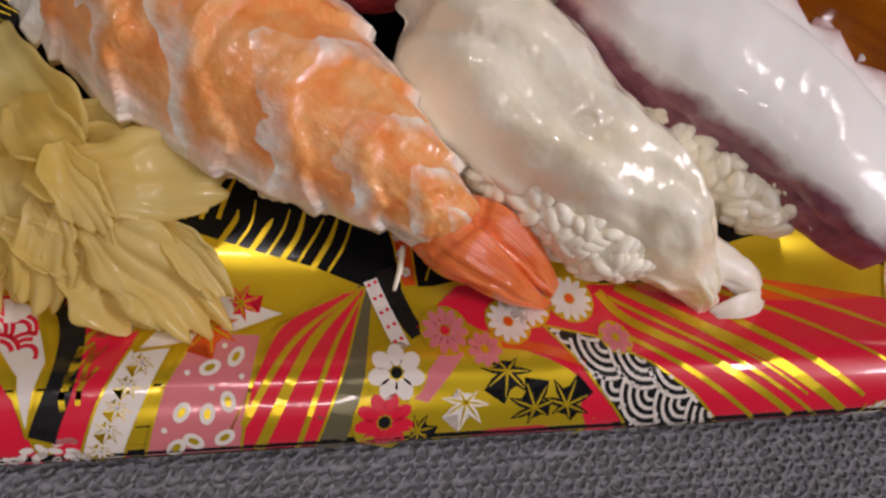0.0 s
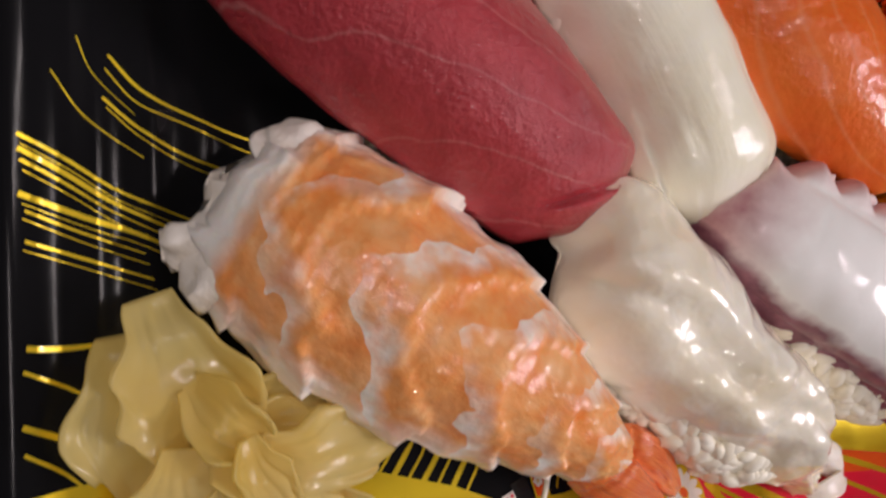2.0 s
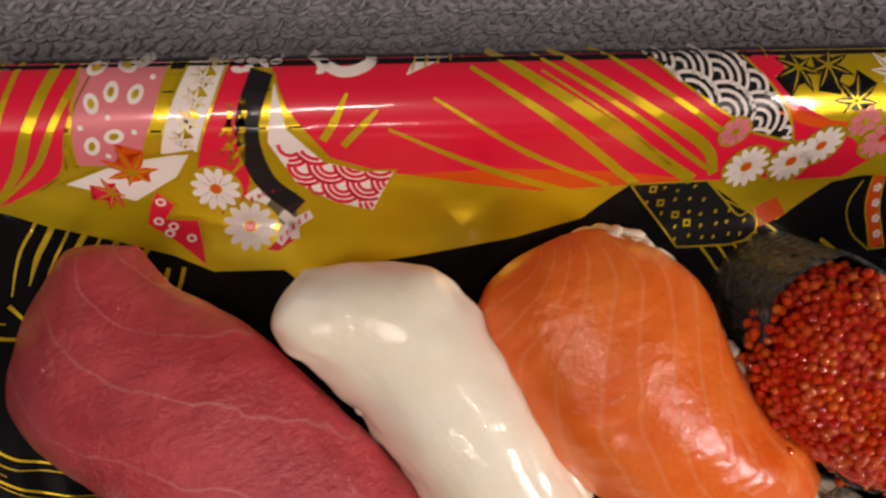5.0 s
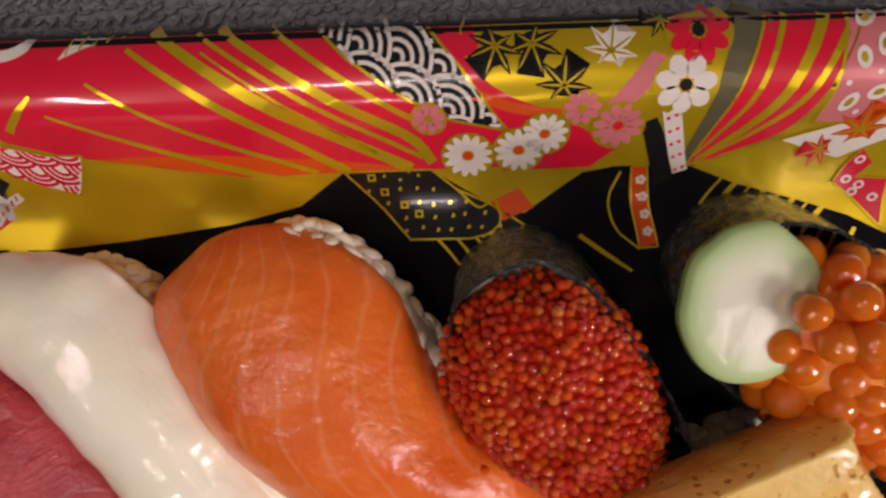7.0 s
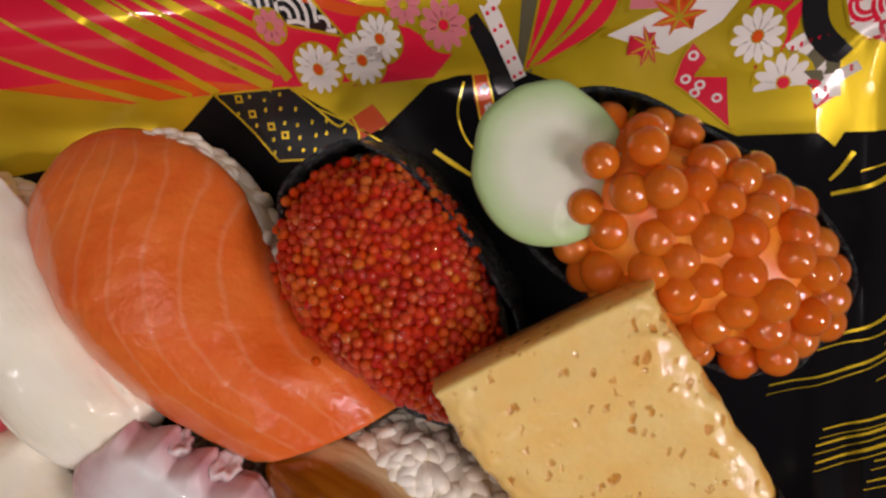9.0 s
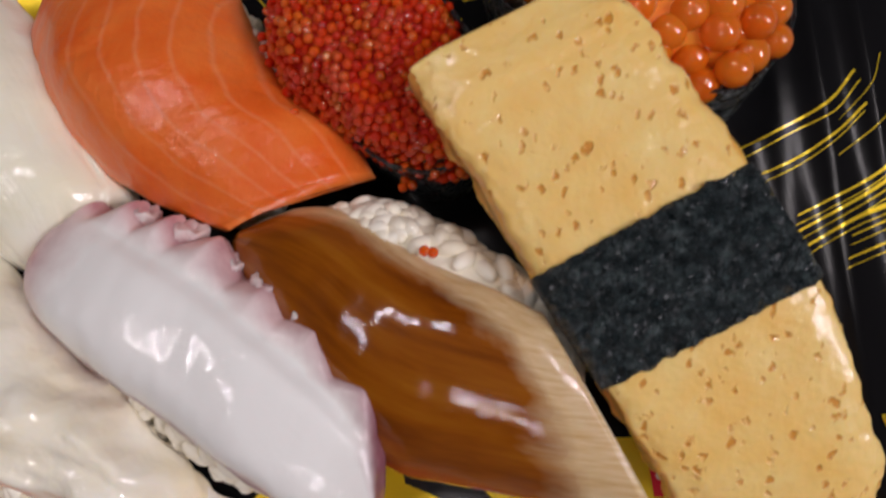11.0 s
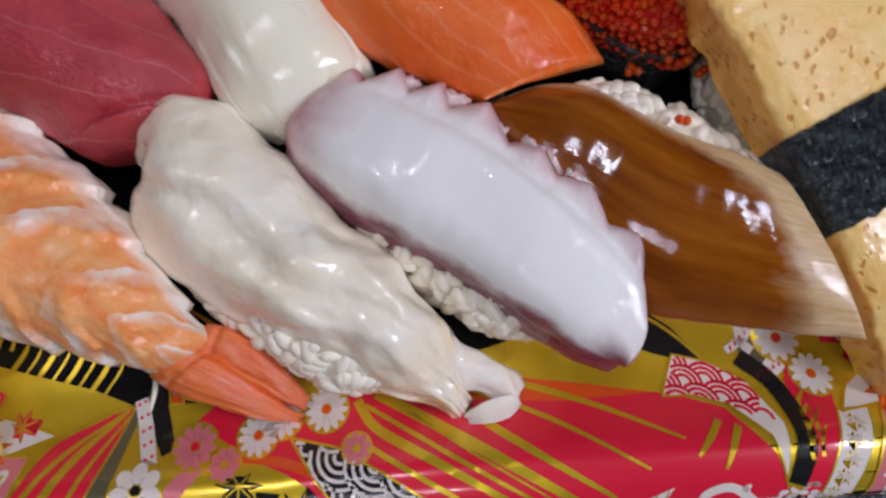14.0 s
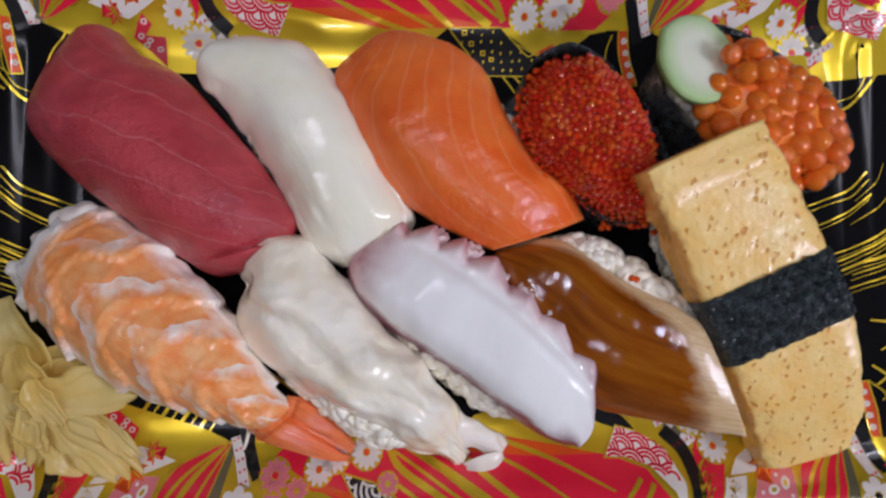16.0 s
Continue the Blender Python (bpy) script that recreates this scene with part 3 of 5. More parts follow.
def drape(rows, crown, thick, square=0.5, power=2.4, ends=(0.05, 0.05), bow=(0.0, 0.0), rough=0.5, grain=0.05, nu=90, nv=60, seed=0.0, shape=None, rest=0.0):
    """A soft slice between two edges. rows: pairs of edge points (mm); crown: height of its back at each row."""
    na, fa = curve_through([r[0] for r in rows], nu), curve_through([r[1] for r in rows], nu)
    cr = curve_through([[c] for c in crown], nu)[:, 0]
    mid = (na + fa) / 2
    d = np.gradient(mid[:, :2], axis=0)
    d /= np.linalg.norm(d, axis=1)[:, None]
    bm = bmesh.new()
    lay = bm.loops.layers.uv.new("UVMap")
    rings, uv_of = [], {}
    for i in range(nu):
        s = i / (nu - 1)
        cap = 1.0
        if ends[0] and s < ends[0]:
            cap = math.sqrt(max(0.0, 1 - (1 - s / ends[0]) ** 2))
        if ends[1] and 1 - s < ends[1]:
            cap = min(cap, math.sqrt(max(0.0, 1 - (1 - (1 - s) / ends[1]) ** 2)))
        cap = max(cap, 0.05)
        push = bow[1] * max(0.0, (s - 0.8) / 0.2) ** 2 - bow[0] * max(0.0, (0.2 - s) / 0.2) ** 2
        side = Vector((fa[i, 0] - na[i, 0], fa[i, 1] - na[i, 1])).normalized()
        ring = []
        for j in range(nv):
            th = 2 * math.pi * j / nv
            ca, sa = math.cos(th), math.sin(th)
            a, b = math.copysign(abs(ca) ** square, ca), math.copysign(abs(sa) ** square, sa)
            k = (a + 1) / 2
            p = na[i] * (1 - k) + fa[i] * k
            edge = p[2] + (cr[i] - (na[i, 2] + fa[i, 2]) / 2) * (1 - abs(a) ** power)
            x, y = p[0] + d[i, 0] * push * (1 - a * a), p[1] + d[i, 1] * push * (1 - a * a)
            q = Vector((x * 0.05 + seed, y * 0.05, 0.3 * b + seed))
            n1 = noise.noise(q * 1.6) * rough + noise.noise(q * 7) * rough * 0.25
            n2 = noise.noise(q * 4 + Vector((9, 3, 1))) * grain * 10
            ex, ez, *el = shape(s, a, b) if shape else (0.0, 0.0)
            if el:
                x, y = x + d[i, 0] * el[0], y + d[i, 1] * el[0]
            off = n2 * a * abs(a) + ex
            z = edge + (b * cap - 0.5) * thick / 2 + n1 * (0.5 + 0.5 * b) + ez
            x, y = x + side.x * off, y + side.y * off
            if rest:
                z = max(z, tray_height(x, y) + rest * (0.3 + 1.7 * max(0.0, b)))
            vt = bm.verts.new((x * MM, y * MM, z * MM))
            uv_of[vt] = (s, k)
            ring.append(vt)
        rings.append(ring)
    for r0, r1 in zip(rings, rings[1:]):
        for j in range(nv):
            bm.faces.new((r0[j], r1[j], r1[(j + 1) % nv], r0[(j + 1) % nv]))
    bm.faces.new(rings[0])
    bm.faces.new(rings[-1][::-1])
    for f in bm.faces:
        for lp in f.loops:
            lp[lay].uv = uv_of[lp.vert]
    bmesh.ops.recalc_face_normals(bm, faces=bm.faces)
    return bm


# tuna
tuna = thing("tuna_nigiri", "deep red raw tuna slice over white rice", "sushi", SUSHI)
rice(tuna, -63, 16, 25.5, 12.5, 37.5, -53, 11)


def tuna_tear(s, a, b):
    line = s - 0.825 - 0.035 * a - 0.012 * noise.noise(Vector((a * 7, 1, 2)))
    fibre = 0.35 * noise.noise(Vector((s * 60 - a * 8, a * 3, 6)))
    tear = (-2.4 * math.exp(-(line / 0.011) ** 2) + 0.8 * math.exp(-((line - 0.03) / 0.03) ** 2)) * smooth01((a + 0.75) * 3)
    return (0.0, (tear + 0.35 * fibre) if b > 0 else 0.0)


part("tuna_slice", drape([((-84.5, 47, 27), (-74, 47.5, 27)), ((-90, 38, 30), (-68, 41.5, 31)), ((-93, 28, 32), (-58, 36, 33)), ((-91, 20, 33), (-49, 27, 34)), ((-80, 9, 33.5), (-39, 15.5, 34)),
                          ((-68, 0, 34), (-32, 6.5, 33.5)), ((-57, -8, 33.5), (-28.5, 1.5, 33)), ((-49, -12.5, 32), (-31, -4, 32)), ((-43, -12, 31), (-36, -8.5, 31))],
                         (31, 37, 42, 45, 46, 45, 42.5, 38, 33.5), 6.0, 0.5, 2.2, (0.03, 0.05), (1.5, 1.5), 1.0, 0.05, 130, 80, 1.3, tuna_tear), tuna_m, tuna, "crimson tuna flesh with pale sinew lines")
# squid
squid = thing("squid_nigiri", "smooth milky white squid slice over rice", "sushi", SUSHI)
rice(squid, -25.5, 17.5, 25, 12.3, 36, -60, 12)


def squid_cuts(s, a, b):
    cut = -0.9 * max(0.0, math.cos(a * 19 + s * 5)) ** 26 * smooth01((s - 0.45) * 4) if b > 0 else 0.0
    notch = 0.9 * math.exp(-((s - 0.18) / 0.05) ** 2) * smooth01((-a - 0.5) * 3)
    comb = 0.5 * math.sin(a * 38) * smooth01((s - 0.93) * 20)
    return notch, cut + (comb if b > 0 else 0)


part("squid_slice", drape([((-53, 36.5, 35), (-48, 44, 34)), ((-51, 31.5, 34.5), (-38, 45, 34)), ((-46, 26.5, 33.5), (-27, 42.6, 34)), ((-40, 19, 33), (-18.6, 33, 34)), ((-34, 9, 33), (-11.6, 22.4, 34)),
                           ((-30.5, 2, 33), (-6, 11, 33.5)), ((-27, -4, 32.5), (-1, 3, 32.5)), ((-23, -8.5, 32), (-3, -3, 32)), ((-18, -10.5, 31), (-10, -8, 31))],
                          (36.5, 39, 41, 43, 43.5, 43, 41.5, 38, 33), 4.2, 0.5, 2.3, (0.03, 0.06), (1.0, 1.0), 0.6, 0.09, 110, 96, 2.2, squid_cuts), squid_m, squid, "glossy translucent white squid flesh")

# salmon
salmon = thing("salmon_nigiri", "bright orange raw salmon slice over rice", "sushi", SUSHI)
rice(salmon, 9, 22, 26.5, 14, 36, -56, 13)


def salmon_flakes(s, a, b):
    return 0.0, (0.5 * noise.noise(Vector((s * 7, a * 3, 3))) + 0.15 * noise.noise(Vector((s * 34, a * 16, 3)))) if b > 0 else 0.0


part("salmon_slice", drape([((-14, 43.5, 31), (0, 47.5, 30)), ((-20, 38, 31.5), (9, 44, 32)), ((-21.5, 30, 32), (16, 38, 33)), ((-18, 20, 33), (20, 30, 34)), ((-11, 11, 34), (24, 21.5, 34)),
                            ((-4, 5, 35), (30, 14, 34)), ((6, -1.5, 36.5), (36, 10, 33.5)), ((17.5, -6.7, 37.2), (40.5, 1, 33))],
                           (33, 38, 41.5, 44.5, 45.5, 44.5, 42, 39.5), 5.0, 0.42, 2.3, (0.05, 0.012), (2.0, 0.5), 1.0, 0.05, 120, 72, 3.1, salmon_flakes), salmon_m, salmon, "orange salmon flesh with pale fat lines")

# prawn
prawn = thing("prawn_nigiri", "boiled orange and white butterflied prawn over rice", "sushi", SUSHI)
rice(prawn, -66, -22.5, 25, 13, 37, -36, 14, 1.2)


def prawn_segments(s, a, b):
    k = s * 6.0 - 1.1 * abs(a) + 0.25 * noise.noise(Vector((s * 5, a * 4, 8)))
    f = k - math.floor(k)
    ridge = 1.3 * (f ** 2.2) * smooth01((s - 0.1) * 6) * smooth01((1 - s) * 6)
    groove = -1.3 * math.exp(-((a - 0.06 * math.sin(s * 23)) / 0.06) ** 2) * smooth01((s - 0.25) * 5)
    wave = 1.5 * (f - 0.4) * abs(a) ** 3
    fibre = 0.5 * noise.noise(Vector((s * 16, a * 22, 4))) + 0.35 * noise.noise(Vector((s * 50, a * 14, 7)))
    torn = 2.6 * noise.noise(Vector((s * 7, a * 3.2, b * 0.5))) * smooth01((0.17 - s) * 8)
    lip = -(2.6 * noise.noise(Vector((a * 3.1, 5, 0.4 * b))) + 1.1 * noise.noise(Vector((a * 9, 2, b)))) * smooth01((0.13 - s) * 9)
    return (wave * (1 if a > 0 else -1) + torn, (ridge + groove + fibre + 0.6 * torn) if b > -0.2 else 0.0, lip)


part("prawn_body", drape([((-96, -12.5, 28), (-82, 4, 27.5)), ((-92.5, -20.5, 31), (-74, 3, 31)), ((-84, -29, 33), (-62, -4, 33.5)), ((-74, -36.5, 33.5), (-52, -13, 34)), ((-63, -41.5, 33.5), (-44.5, -21.5, 34)),
                          ((-53, -45, 33), (-38.5, -31, 33.5)), ((-45, -47.5, 32), (-33.5, -39, 32.5)), ((-39, -49.5, 30), (-30.5, -44, 30.5))],
                         (34, 39, 43, 44.3, 43.8, 41.8, 38.5, 34), 6.0, 0.65, 2.0, (0.035, 0.04), (0.5, 1.0), 0.9, 0.09, 150, 90, 5.2, prawn_segments), prawn_m, prawn, "orange prawn flesh with white scalloped patches")


for st, w_seed in (([(-83, -4, 4.2, 37.5), (-80.8, -1, 4.4, 36), (-78.6, 2.4, 3.4, 33.6), (-77.4, 4.4, 1.4, 32)], 3.1), ([(-86, -6, 3.6, 36), (-89.5, -4.6, 3.2, 34), (-92, -3.4, 1.4, 32)], 7.9),
                   ([(-86.5, -9.5, 4.4, 36.4), (-91, -10.6, 4.2, 34.6), (-95.5, -11.4, 3.0, 32.4), (-98, -11.6, 1.2, 31)], 4.6), ([(-87, -14, 4.2, 36.4), (-91.5, -16.6, 4.0, 34), (-95, -18.8, 1.8, 31.6)], 5.7)):
    part("torn_end", slab(st, 1.8, 2.4, 0.9, (0.1, 0.2), 1.4, 0.32, 40, 36, seed=w_seed), torn_m, prawn, "torn white prawn flesh")


def fin_ribs(s, a, b):
    return 0.0, (0.45 * math.cos(a * 16 + 2 * noise.noise(Vector((s * 6, a * 2, 1)))) * smooth01(s * 4) - 0.9 * math.exp(-((s - 0.16) / 0.03) ** 2)) if b > 0 else 0.0


part("tail_fin", drape([((-34, -47, 29.5), (-31.5, -41.5, 30)), ((-28, -50, 28), (-26, -42.8, 29.5)), ((-20.5, -55, 24), (-20.5, -47.5, 27)), ((-16.6, -57, 22.3), (-15.6, -54.8, 23))],
                       (31.5, 31, 27, 23), 1.8, 0.8, 2, (0.1, 0.12), (0, 0), 0.4, 0.05, 50, 36, 6.4, fin_ribs), prawn_tail_m, prawn, "glossy deep orange tail shell")
part("tail_fin", drape([((-41, -49.5, 30), (-33, -45, 31.8)), ((-37, -53, 28.3), (-29.5, -47, 31.4)), ((-30, -55.8, 26), (-24.8, -51, 28.2)), ((-22.5, -58.4, 23.2), (-20, -55.6, 24.2)), ((-17.4, -59, 21.8), (-16.6, -58, 22))],
                       (33.5, 33, 30, 25.5, 22.5), 2.2, 0.8, 2, (0.1, 0.12), (0, 0), 0.4, 0.05, 60, 44, 6.0, fin_ribs), prawn_tail_m, prawn, "glossy deep orange tail shell")
part("feeler", slab([(-41.5, -48.5, .5, 25), (-42, -52, .45, 24.5), (-43, -55.5, .35, 24)], .9, 0, 1, (.1, .3), 0, 0, 12, 8), rice_m, prawn, "thin pale shred hanging off the prawn")

# cuttlefish piece
cuttle = thing("cuttlefish_nigiri", "slimy ivory cuttlefish piece over rice, its tip on the rim", "sushi", SUSHI)
rice(cuttle, -17.0, -34.0, 24.5, 12.5, 35, -41, 15, 1.5)


def cuttle_fold(s, a, b):
    line = a + 0.75 - 2.3 * (s - 0.16) + 0.25 * math.sin(s * 14)
    fold = -2.0 * math.exp(-(line / 0.13) ** 2) * smooth01((s - 0.10) * 12) * smooth01((0.62 - s) * 6)
    over = 0.7 * math.exp(-((line - 0.3) / 0.22) ** 2) * smooth01((s - 0.10) * 12) * smooth01((0.62 - s) * 6)
    lump = (3.6 * noise.noise(Vector((s * 9, a * 2.8, 4))) + 1.5 * noise.noise(Vector((s * 19, a * 5, 9)))) * (0.3 + smooth01((s - 0.25) * 3))
    notch = 2.0 * math.exp(-((s - 0.15) / 0.03) ** 2) * smooth01((-a - 0.4) * 2.5)
    return (0.7 * math.sin(s * 26) * a + notch, (fold + over + 0.55 * lump) if b > 0 else 0.0)


part("cuttlefish_slice", drape([((-40.5, -7, 33), (-33, -2.5, 33)), ((-42.5, -13, 33), (-25, -5, 34)), ((-43.5, -21, 33), (-18, -12.5, 34)), ((-40.5, -29.5, 33), (-12, -18.5, 34)), ((-32, -37.5, 33), (-6.5, -25.5, 34)),
                                ((-22, -43, 33), (-0.5, -32, 33.5)), ((-12, -48.5, 32), (5.5, -38.5, 32)), ((-3, -54, 29), (9, -45, 29)), ((5, -58, 25), (11.5, -51.5, 25.5)), ((10.5, -60.5, 22.5), (13, -57.5, 22.5))],
                               (36, 40.5, 43, 43.5, 43.5, 42.5, 39.5, 34.5, 28.5, 24), 5.5, 0.7, 2.2, (0.05, 0.05), (2, 0), 1.2, 0.08, 130, 80, 7.7, cuttle_fold), cuttle_m, cuttle, "wet ivory cuttlefish flesh")
part("curled_tip", drape([((6, -52, 26.5), (8, -45.5, 28)), ((11, -55, 24.5), (14, -48.5, 25.5)), ((16.5, -57, 23), (19.5, -52, 23.8)), ((20.5, -58.5, 21.6), (22.4, -56, 21.8))], (28.5, 26.2, 24.6, 22.4), 1.5, 0.8, 2, (0.1, 0.1), (0, 0), 1.2, 0.2, 40, 30, 8.4), pale_tip_m, cuttle)
part("curled_tip", slab([(11.5, -60.6, .8, 22.6), (15, -59.6, 2.0, 24.4), (18.6, -58.6, 2.0, 24.2), (21.6, -57.8, .9, 23.0)], 1.5, -1.0, .9, (.15, .15), .4, .05, 24, 16, seed=8.9), pale_tip_m, cuttle)

# octopus
octopus = thing("octopus_nigiri", "white boiled octopus slice with purple skin over rice", "sushi", SUSHI)
rice(octopus, 12.5, -27, 23.5, 12.5, 37, -41, 16, 1.3)
TEETH = ((0.10, 2.6, 0.035), (0.205, 3.4, 0.040), (0.30, 3.6, 0.035), (0.40, 3.8, 0.055), (0.52, 3.2, 0.045), (0.62, 3.8, 0.050), (0.735, 3.6, 0.050))


def octopus_frill(s, a, b):
    """Suckers cut through: a frilled upper edge of uneven teeth."""
    reach = max(hgt * max(0.0, 1 - abs(s - mid) / (1.25 * wid)) ** 0.8 for mid, hgt, wid in TEETH)
    k = smooth01((a - 0.55) * 2.2)
    dip = -1.5 * math.exp(-((a - 0.60) / 0.13) ** 2) * smooth01((s - 0.12) * 6) * smooth01((0.85 - s) * 6)
    return (k * (reach - 1.2), (dip + 0.5 * k * (reach - 1.4)) if b > 0 else 0.5 * k * reach)


OCTO = [((-17, -10.5, 33), (-11, -4.5, 35)), ((-15, -16.5, 36), (-4, -1, 36.5)), ((-10, -22, 37.2), (4, -3, 37.5)), ((-2, -28, 38), (12, -7.5, 38)), ((7, -34, 38.4), (20, -13, 38.5)),
        ((15.5, -40, 38.5), (28, -20, 38.8)), ((23.5, -46, 38), (36, -28, 38.6)), ((30.5, -50.5, 37.4), (41.5, -36, 38.4)), ((35.5, -52.5, 36.5), (41.8, -45, 37.5)), ((37, -53, 36), (39.8, -50.8, 36.5))]
part("octopus_slice", drape(OCTO, (36.5, 40.5, 43, 44.2, 44.6, 44.2, 43, 41.2, 39, 37), 5.5, 0.42, 3.4, (0.05, 0.05), (1.5, 1), 0.8, 0.05, 170, 90, 9.1, octopus_frill),
     octo_m, octopus, "smooth white octopus flesh with a frilled edge of suckers")
part("octopus_skin", drape([((n[0] - 0.9, n[1] - 0.9, n[2] - 6.0), (n[0] + 0.9, n[1] + 1.0, n[2] + 0.2)) for n, f in OCTO], [n[2] - 2.0 for n, f in OCTO], 2.6, 0.8, 2, (0.03, 0.03), (0, 0), 0.4, 0.04, 80, 24, 9.6),
     skin_m, octopus, "thin dark purple octopus skin")


def sucker(x, y, z, ang, radius, length, seed):
    """A small flared cup with a notched rim, lying out from the flesh."""
    bm = bmesh.new()
    m = Matrix.Translation((x, y, z)) @ Matrix.Rotation(radians(ang), 4, "Z") @ Matrix.Rotation(radians(62), 4, "Y")
    rings = []
    for h, r in ((-0.8, 0.95), (-0.3, 0.98), (0.2, 0.96), (0.6, 0.98), (0.85, 1.0), (1.0, 0.9), (0.98, 0.66), (0.8, 0.45), (0.7, 0.02)):
        ring = []
        for j in range(22):
            t = 2 * math.pi * j / 22
            wv = 1 + 0.10 * max(0, h) * math.cos(4 * t + seed) + 0.45 * noise.noise(Vector((math.cos(t) * 2, math.sin(t) * 2, seed)))
            p = m @ Vector((radius * r * wv * math.cos(t), 0.8 * radius * r * wv * math.sin(t), length * h * (1 + 0.08 * math.cos(5 * t + seed))))
            ring.append(bm.verts.new(p * MM))
        rings.append(ring)
    for r0, r1 in zip(rings, rings[1:]):
        for j in range(22):
            bm.faces.new((r0[j], r0[(j + 1) % 22], r1[(j + 1) % 22], r1[j]))
    bmesh.ops.recalc_face_normals(bm, faces=bm.faces)
    part("sucker", bm, sucker_m, octopus, "pinkish cup-shaped sucker")


for i, (x, y, z, ang, r, ln) in enumerate(((5.0, -3.4, 37.2, 62, 2.5, 2.6), (13, -7.0, 37.6, 60, 2.9, 2.6), (19.8, -12.2, 37.8, 48, 2.4, 2.4), (25.0, -16.4, 38.4, 52, 2.9, 3.0), (30.8, -21.2, 38.4, 46, 2.4, 2.8), (35.8, -26.4, 38.4, 40, 3.0, 3.0))):
    sucker(x - 0.9, y - 1.1, z - 0.3, ang, r, ln, i * 1.7)

# eel
eel = thing("eel_nigiri", "simmered conger eel glazed with brown sauce over rice", "sushi", SUSHI)
rice(eel, 47, -23.5, 24.5, 15.5, 39.5, -36, 17, 1.5)
part("eel_slice", drape([((18, -12, 33), (21, -6, 34)), ((21, -22, 33), (29, -3.5, 35)), ((27, -31, 33), (38, -6, 37)), ((34, -38.5, 33), (45, -11.5, 38.5)), ((43, -44.5, 33.5), (52, -16, 39.5)),
                         ((54, -47, 34.5), (58.5, -19.2, 40)), ((66, -49.5, 35.5), (63, -22, 40.5)), ((78.7, -51.3, 36.2), (65.5, -23.2, 40.3))],
                        (35.5, 39.8, 42, 43, 43, 42.6, 41.8, 40.6), 3.6, 0.45, 2.3, (0.04, 0.012), (2, 0), 0.6, 0.03, 110, 64, 10.4), eel_m, eel, "brown glazed eel fillet with a pale slanting end")

# omelette bound with seaweed
omelette = thing("omelette_nigiri", "yellow rolled omelette block tied to rice with a seaweed band", "sushi", SUSHI)
rice(omelette, 76.5, -10, 21, 12.5, 36, -63, 18)
EGG = [((49.2, 10, 48.5), (78, 23, 46)), ((53, 3, 47.5), (82, 15.5, 46)), ((57.5, -5, 45.5), (87, 7, 45)), ((65.3, -19.7, 41.5), (94, -7, 43)), ((72.9, -33.4, 38.5), (101, -21, 40.5)),
       ((79, -45, 33.5), (106.5, -34, 36)), ((83.5, -54, 29), (109, -46, 31)), ((87, -61.4, 25.5), (108, -55.5, 27))]
EGG_CROWN = (48.4, 48.2, 46.6, 43.4, 40.6, 36.0, 31.2, 27.2)


def egg_edge(s, a, b):
    top = 0.55 * noise.noise(Vector((s * 9, a * 2.2, 1))) + 0.2 * noise.noise(Vector((s * 40, a * 12, 1)))
    return ((0.8 * noise.noise(Vector((s * 9, a * 3, b * 3))) + 0.6 * noise.noise(Vector((s * 26, a * 3, b * 3))) + 0.3 * noise.noise(Vector((s * 80, a * 3, b * 6)))) * (1 if a > 0 else -1), top)


part("omelette_block", drape(EGG, EGG_CROWN, 11.0, 0.14, 4.0, (0.012, 0.012), (0.8, 1.2), 0.4, 0.05, 150, 110, 11.5, egg_edge, 0.9), egg_m, omelette, "porous yellow omelette")
bm = bmesh.new()
near_e, far_e = curve_through([r[0] for r in EGG], 281)[118:163], curve_through([r[1] for r in EGG], 281)[118:163]
crown_e = curve_through([[c] for c in EGG_CROWN], 281)[118:163, 0]
prev = None
for i in range(45):
    n_, f_ = near_e[i], far_e[i]
    row = []
    for t in np.linspace(-1, 1, 141):
        k = min(1.0, max(0.0, 0.5 + 0.5 * t / 0.55))
        p = n_ * (1 - k) + f_ * k
        a = 2 * k - 1
        zz = p[2] + (crown_e[i] - (n_[2] + f_[2]) / 2) * (1 - abs(a) ** 3) + 3.3 - 0.4 * a ** 8
        out = 0.55
        if abs(t) > 0.55:
            q = (abs(t) - 0.55) / 0.45
            zz, out = zz - 0.6 - q * (zz - FLOOR_Z - 2), 0.7 - 1.8 * q
        side = Vector(((f_ - n_)[0], (f_ - n_)[1])).normalized() * (out * a)
        wr = 0.5 * noise.noise(Vector((i * 0.11, t * 5, 2))) + 0.55 * noise.noise(Vector((i * 0.4, t * 26, 5))) + 0.25 * noise.noise(Vector((i * 0.9, t * 60, 8)))
        along = 0.5 * noise.noise(Vector((t * 14, 0 if i < 22 else 7, 3))) * abs(i - 22) / 22
        dirn = Vector((near_e[-1][0] - near_e[0][0], near_e[-1][1] - near_e[0][1])).normalized() * along
        row.append(bm.verts.new(((p[0] + side.x + dirn.x) * MM, (p[1] + side.y + dirn.y) * MM, (zz + wr) * MM)))
    if prev:
        for j in range(140):
            bm.faces.new((prev[j], prev[j + 1], row[j + 1], row[j]))
    prev = row
bmesh.ops.recalc_face_normals(bm, faces=bm.faces)
nb = part("seaweed_band", bm, nori_m, omelette, "wrinkled dark green seaweed strip")
so = nb.modifiers.new("thickness", "SOLIDIFY")
so.thickness, so.offset = 0.0003, 1.0


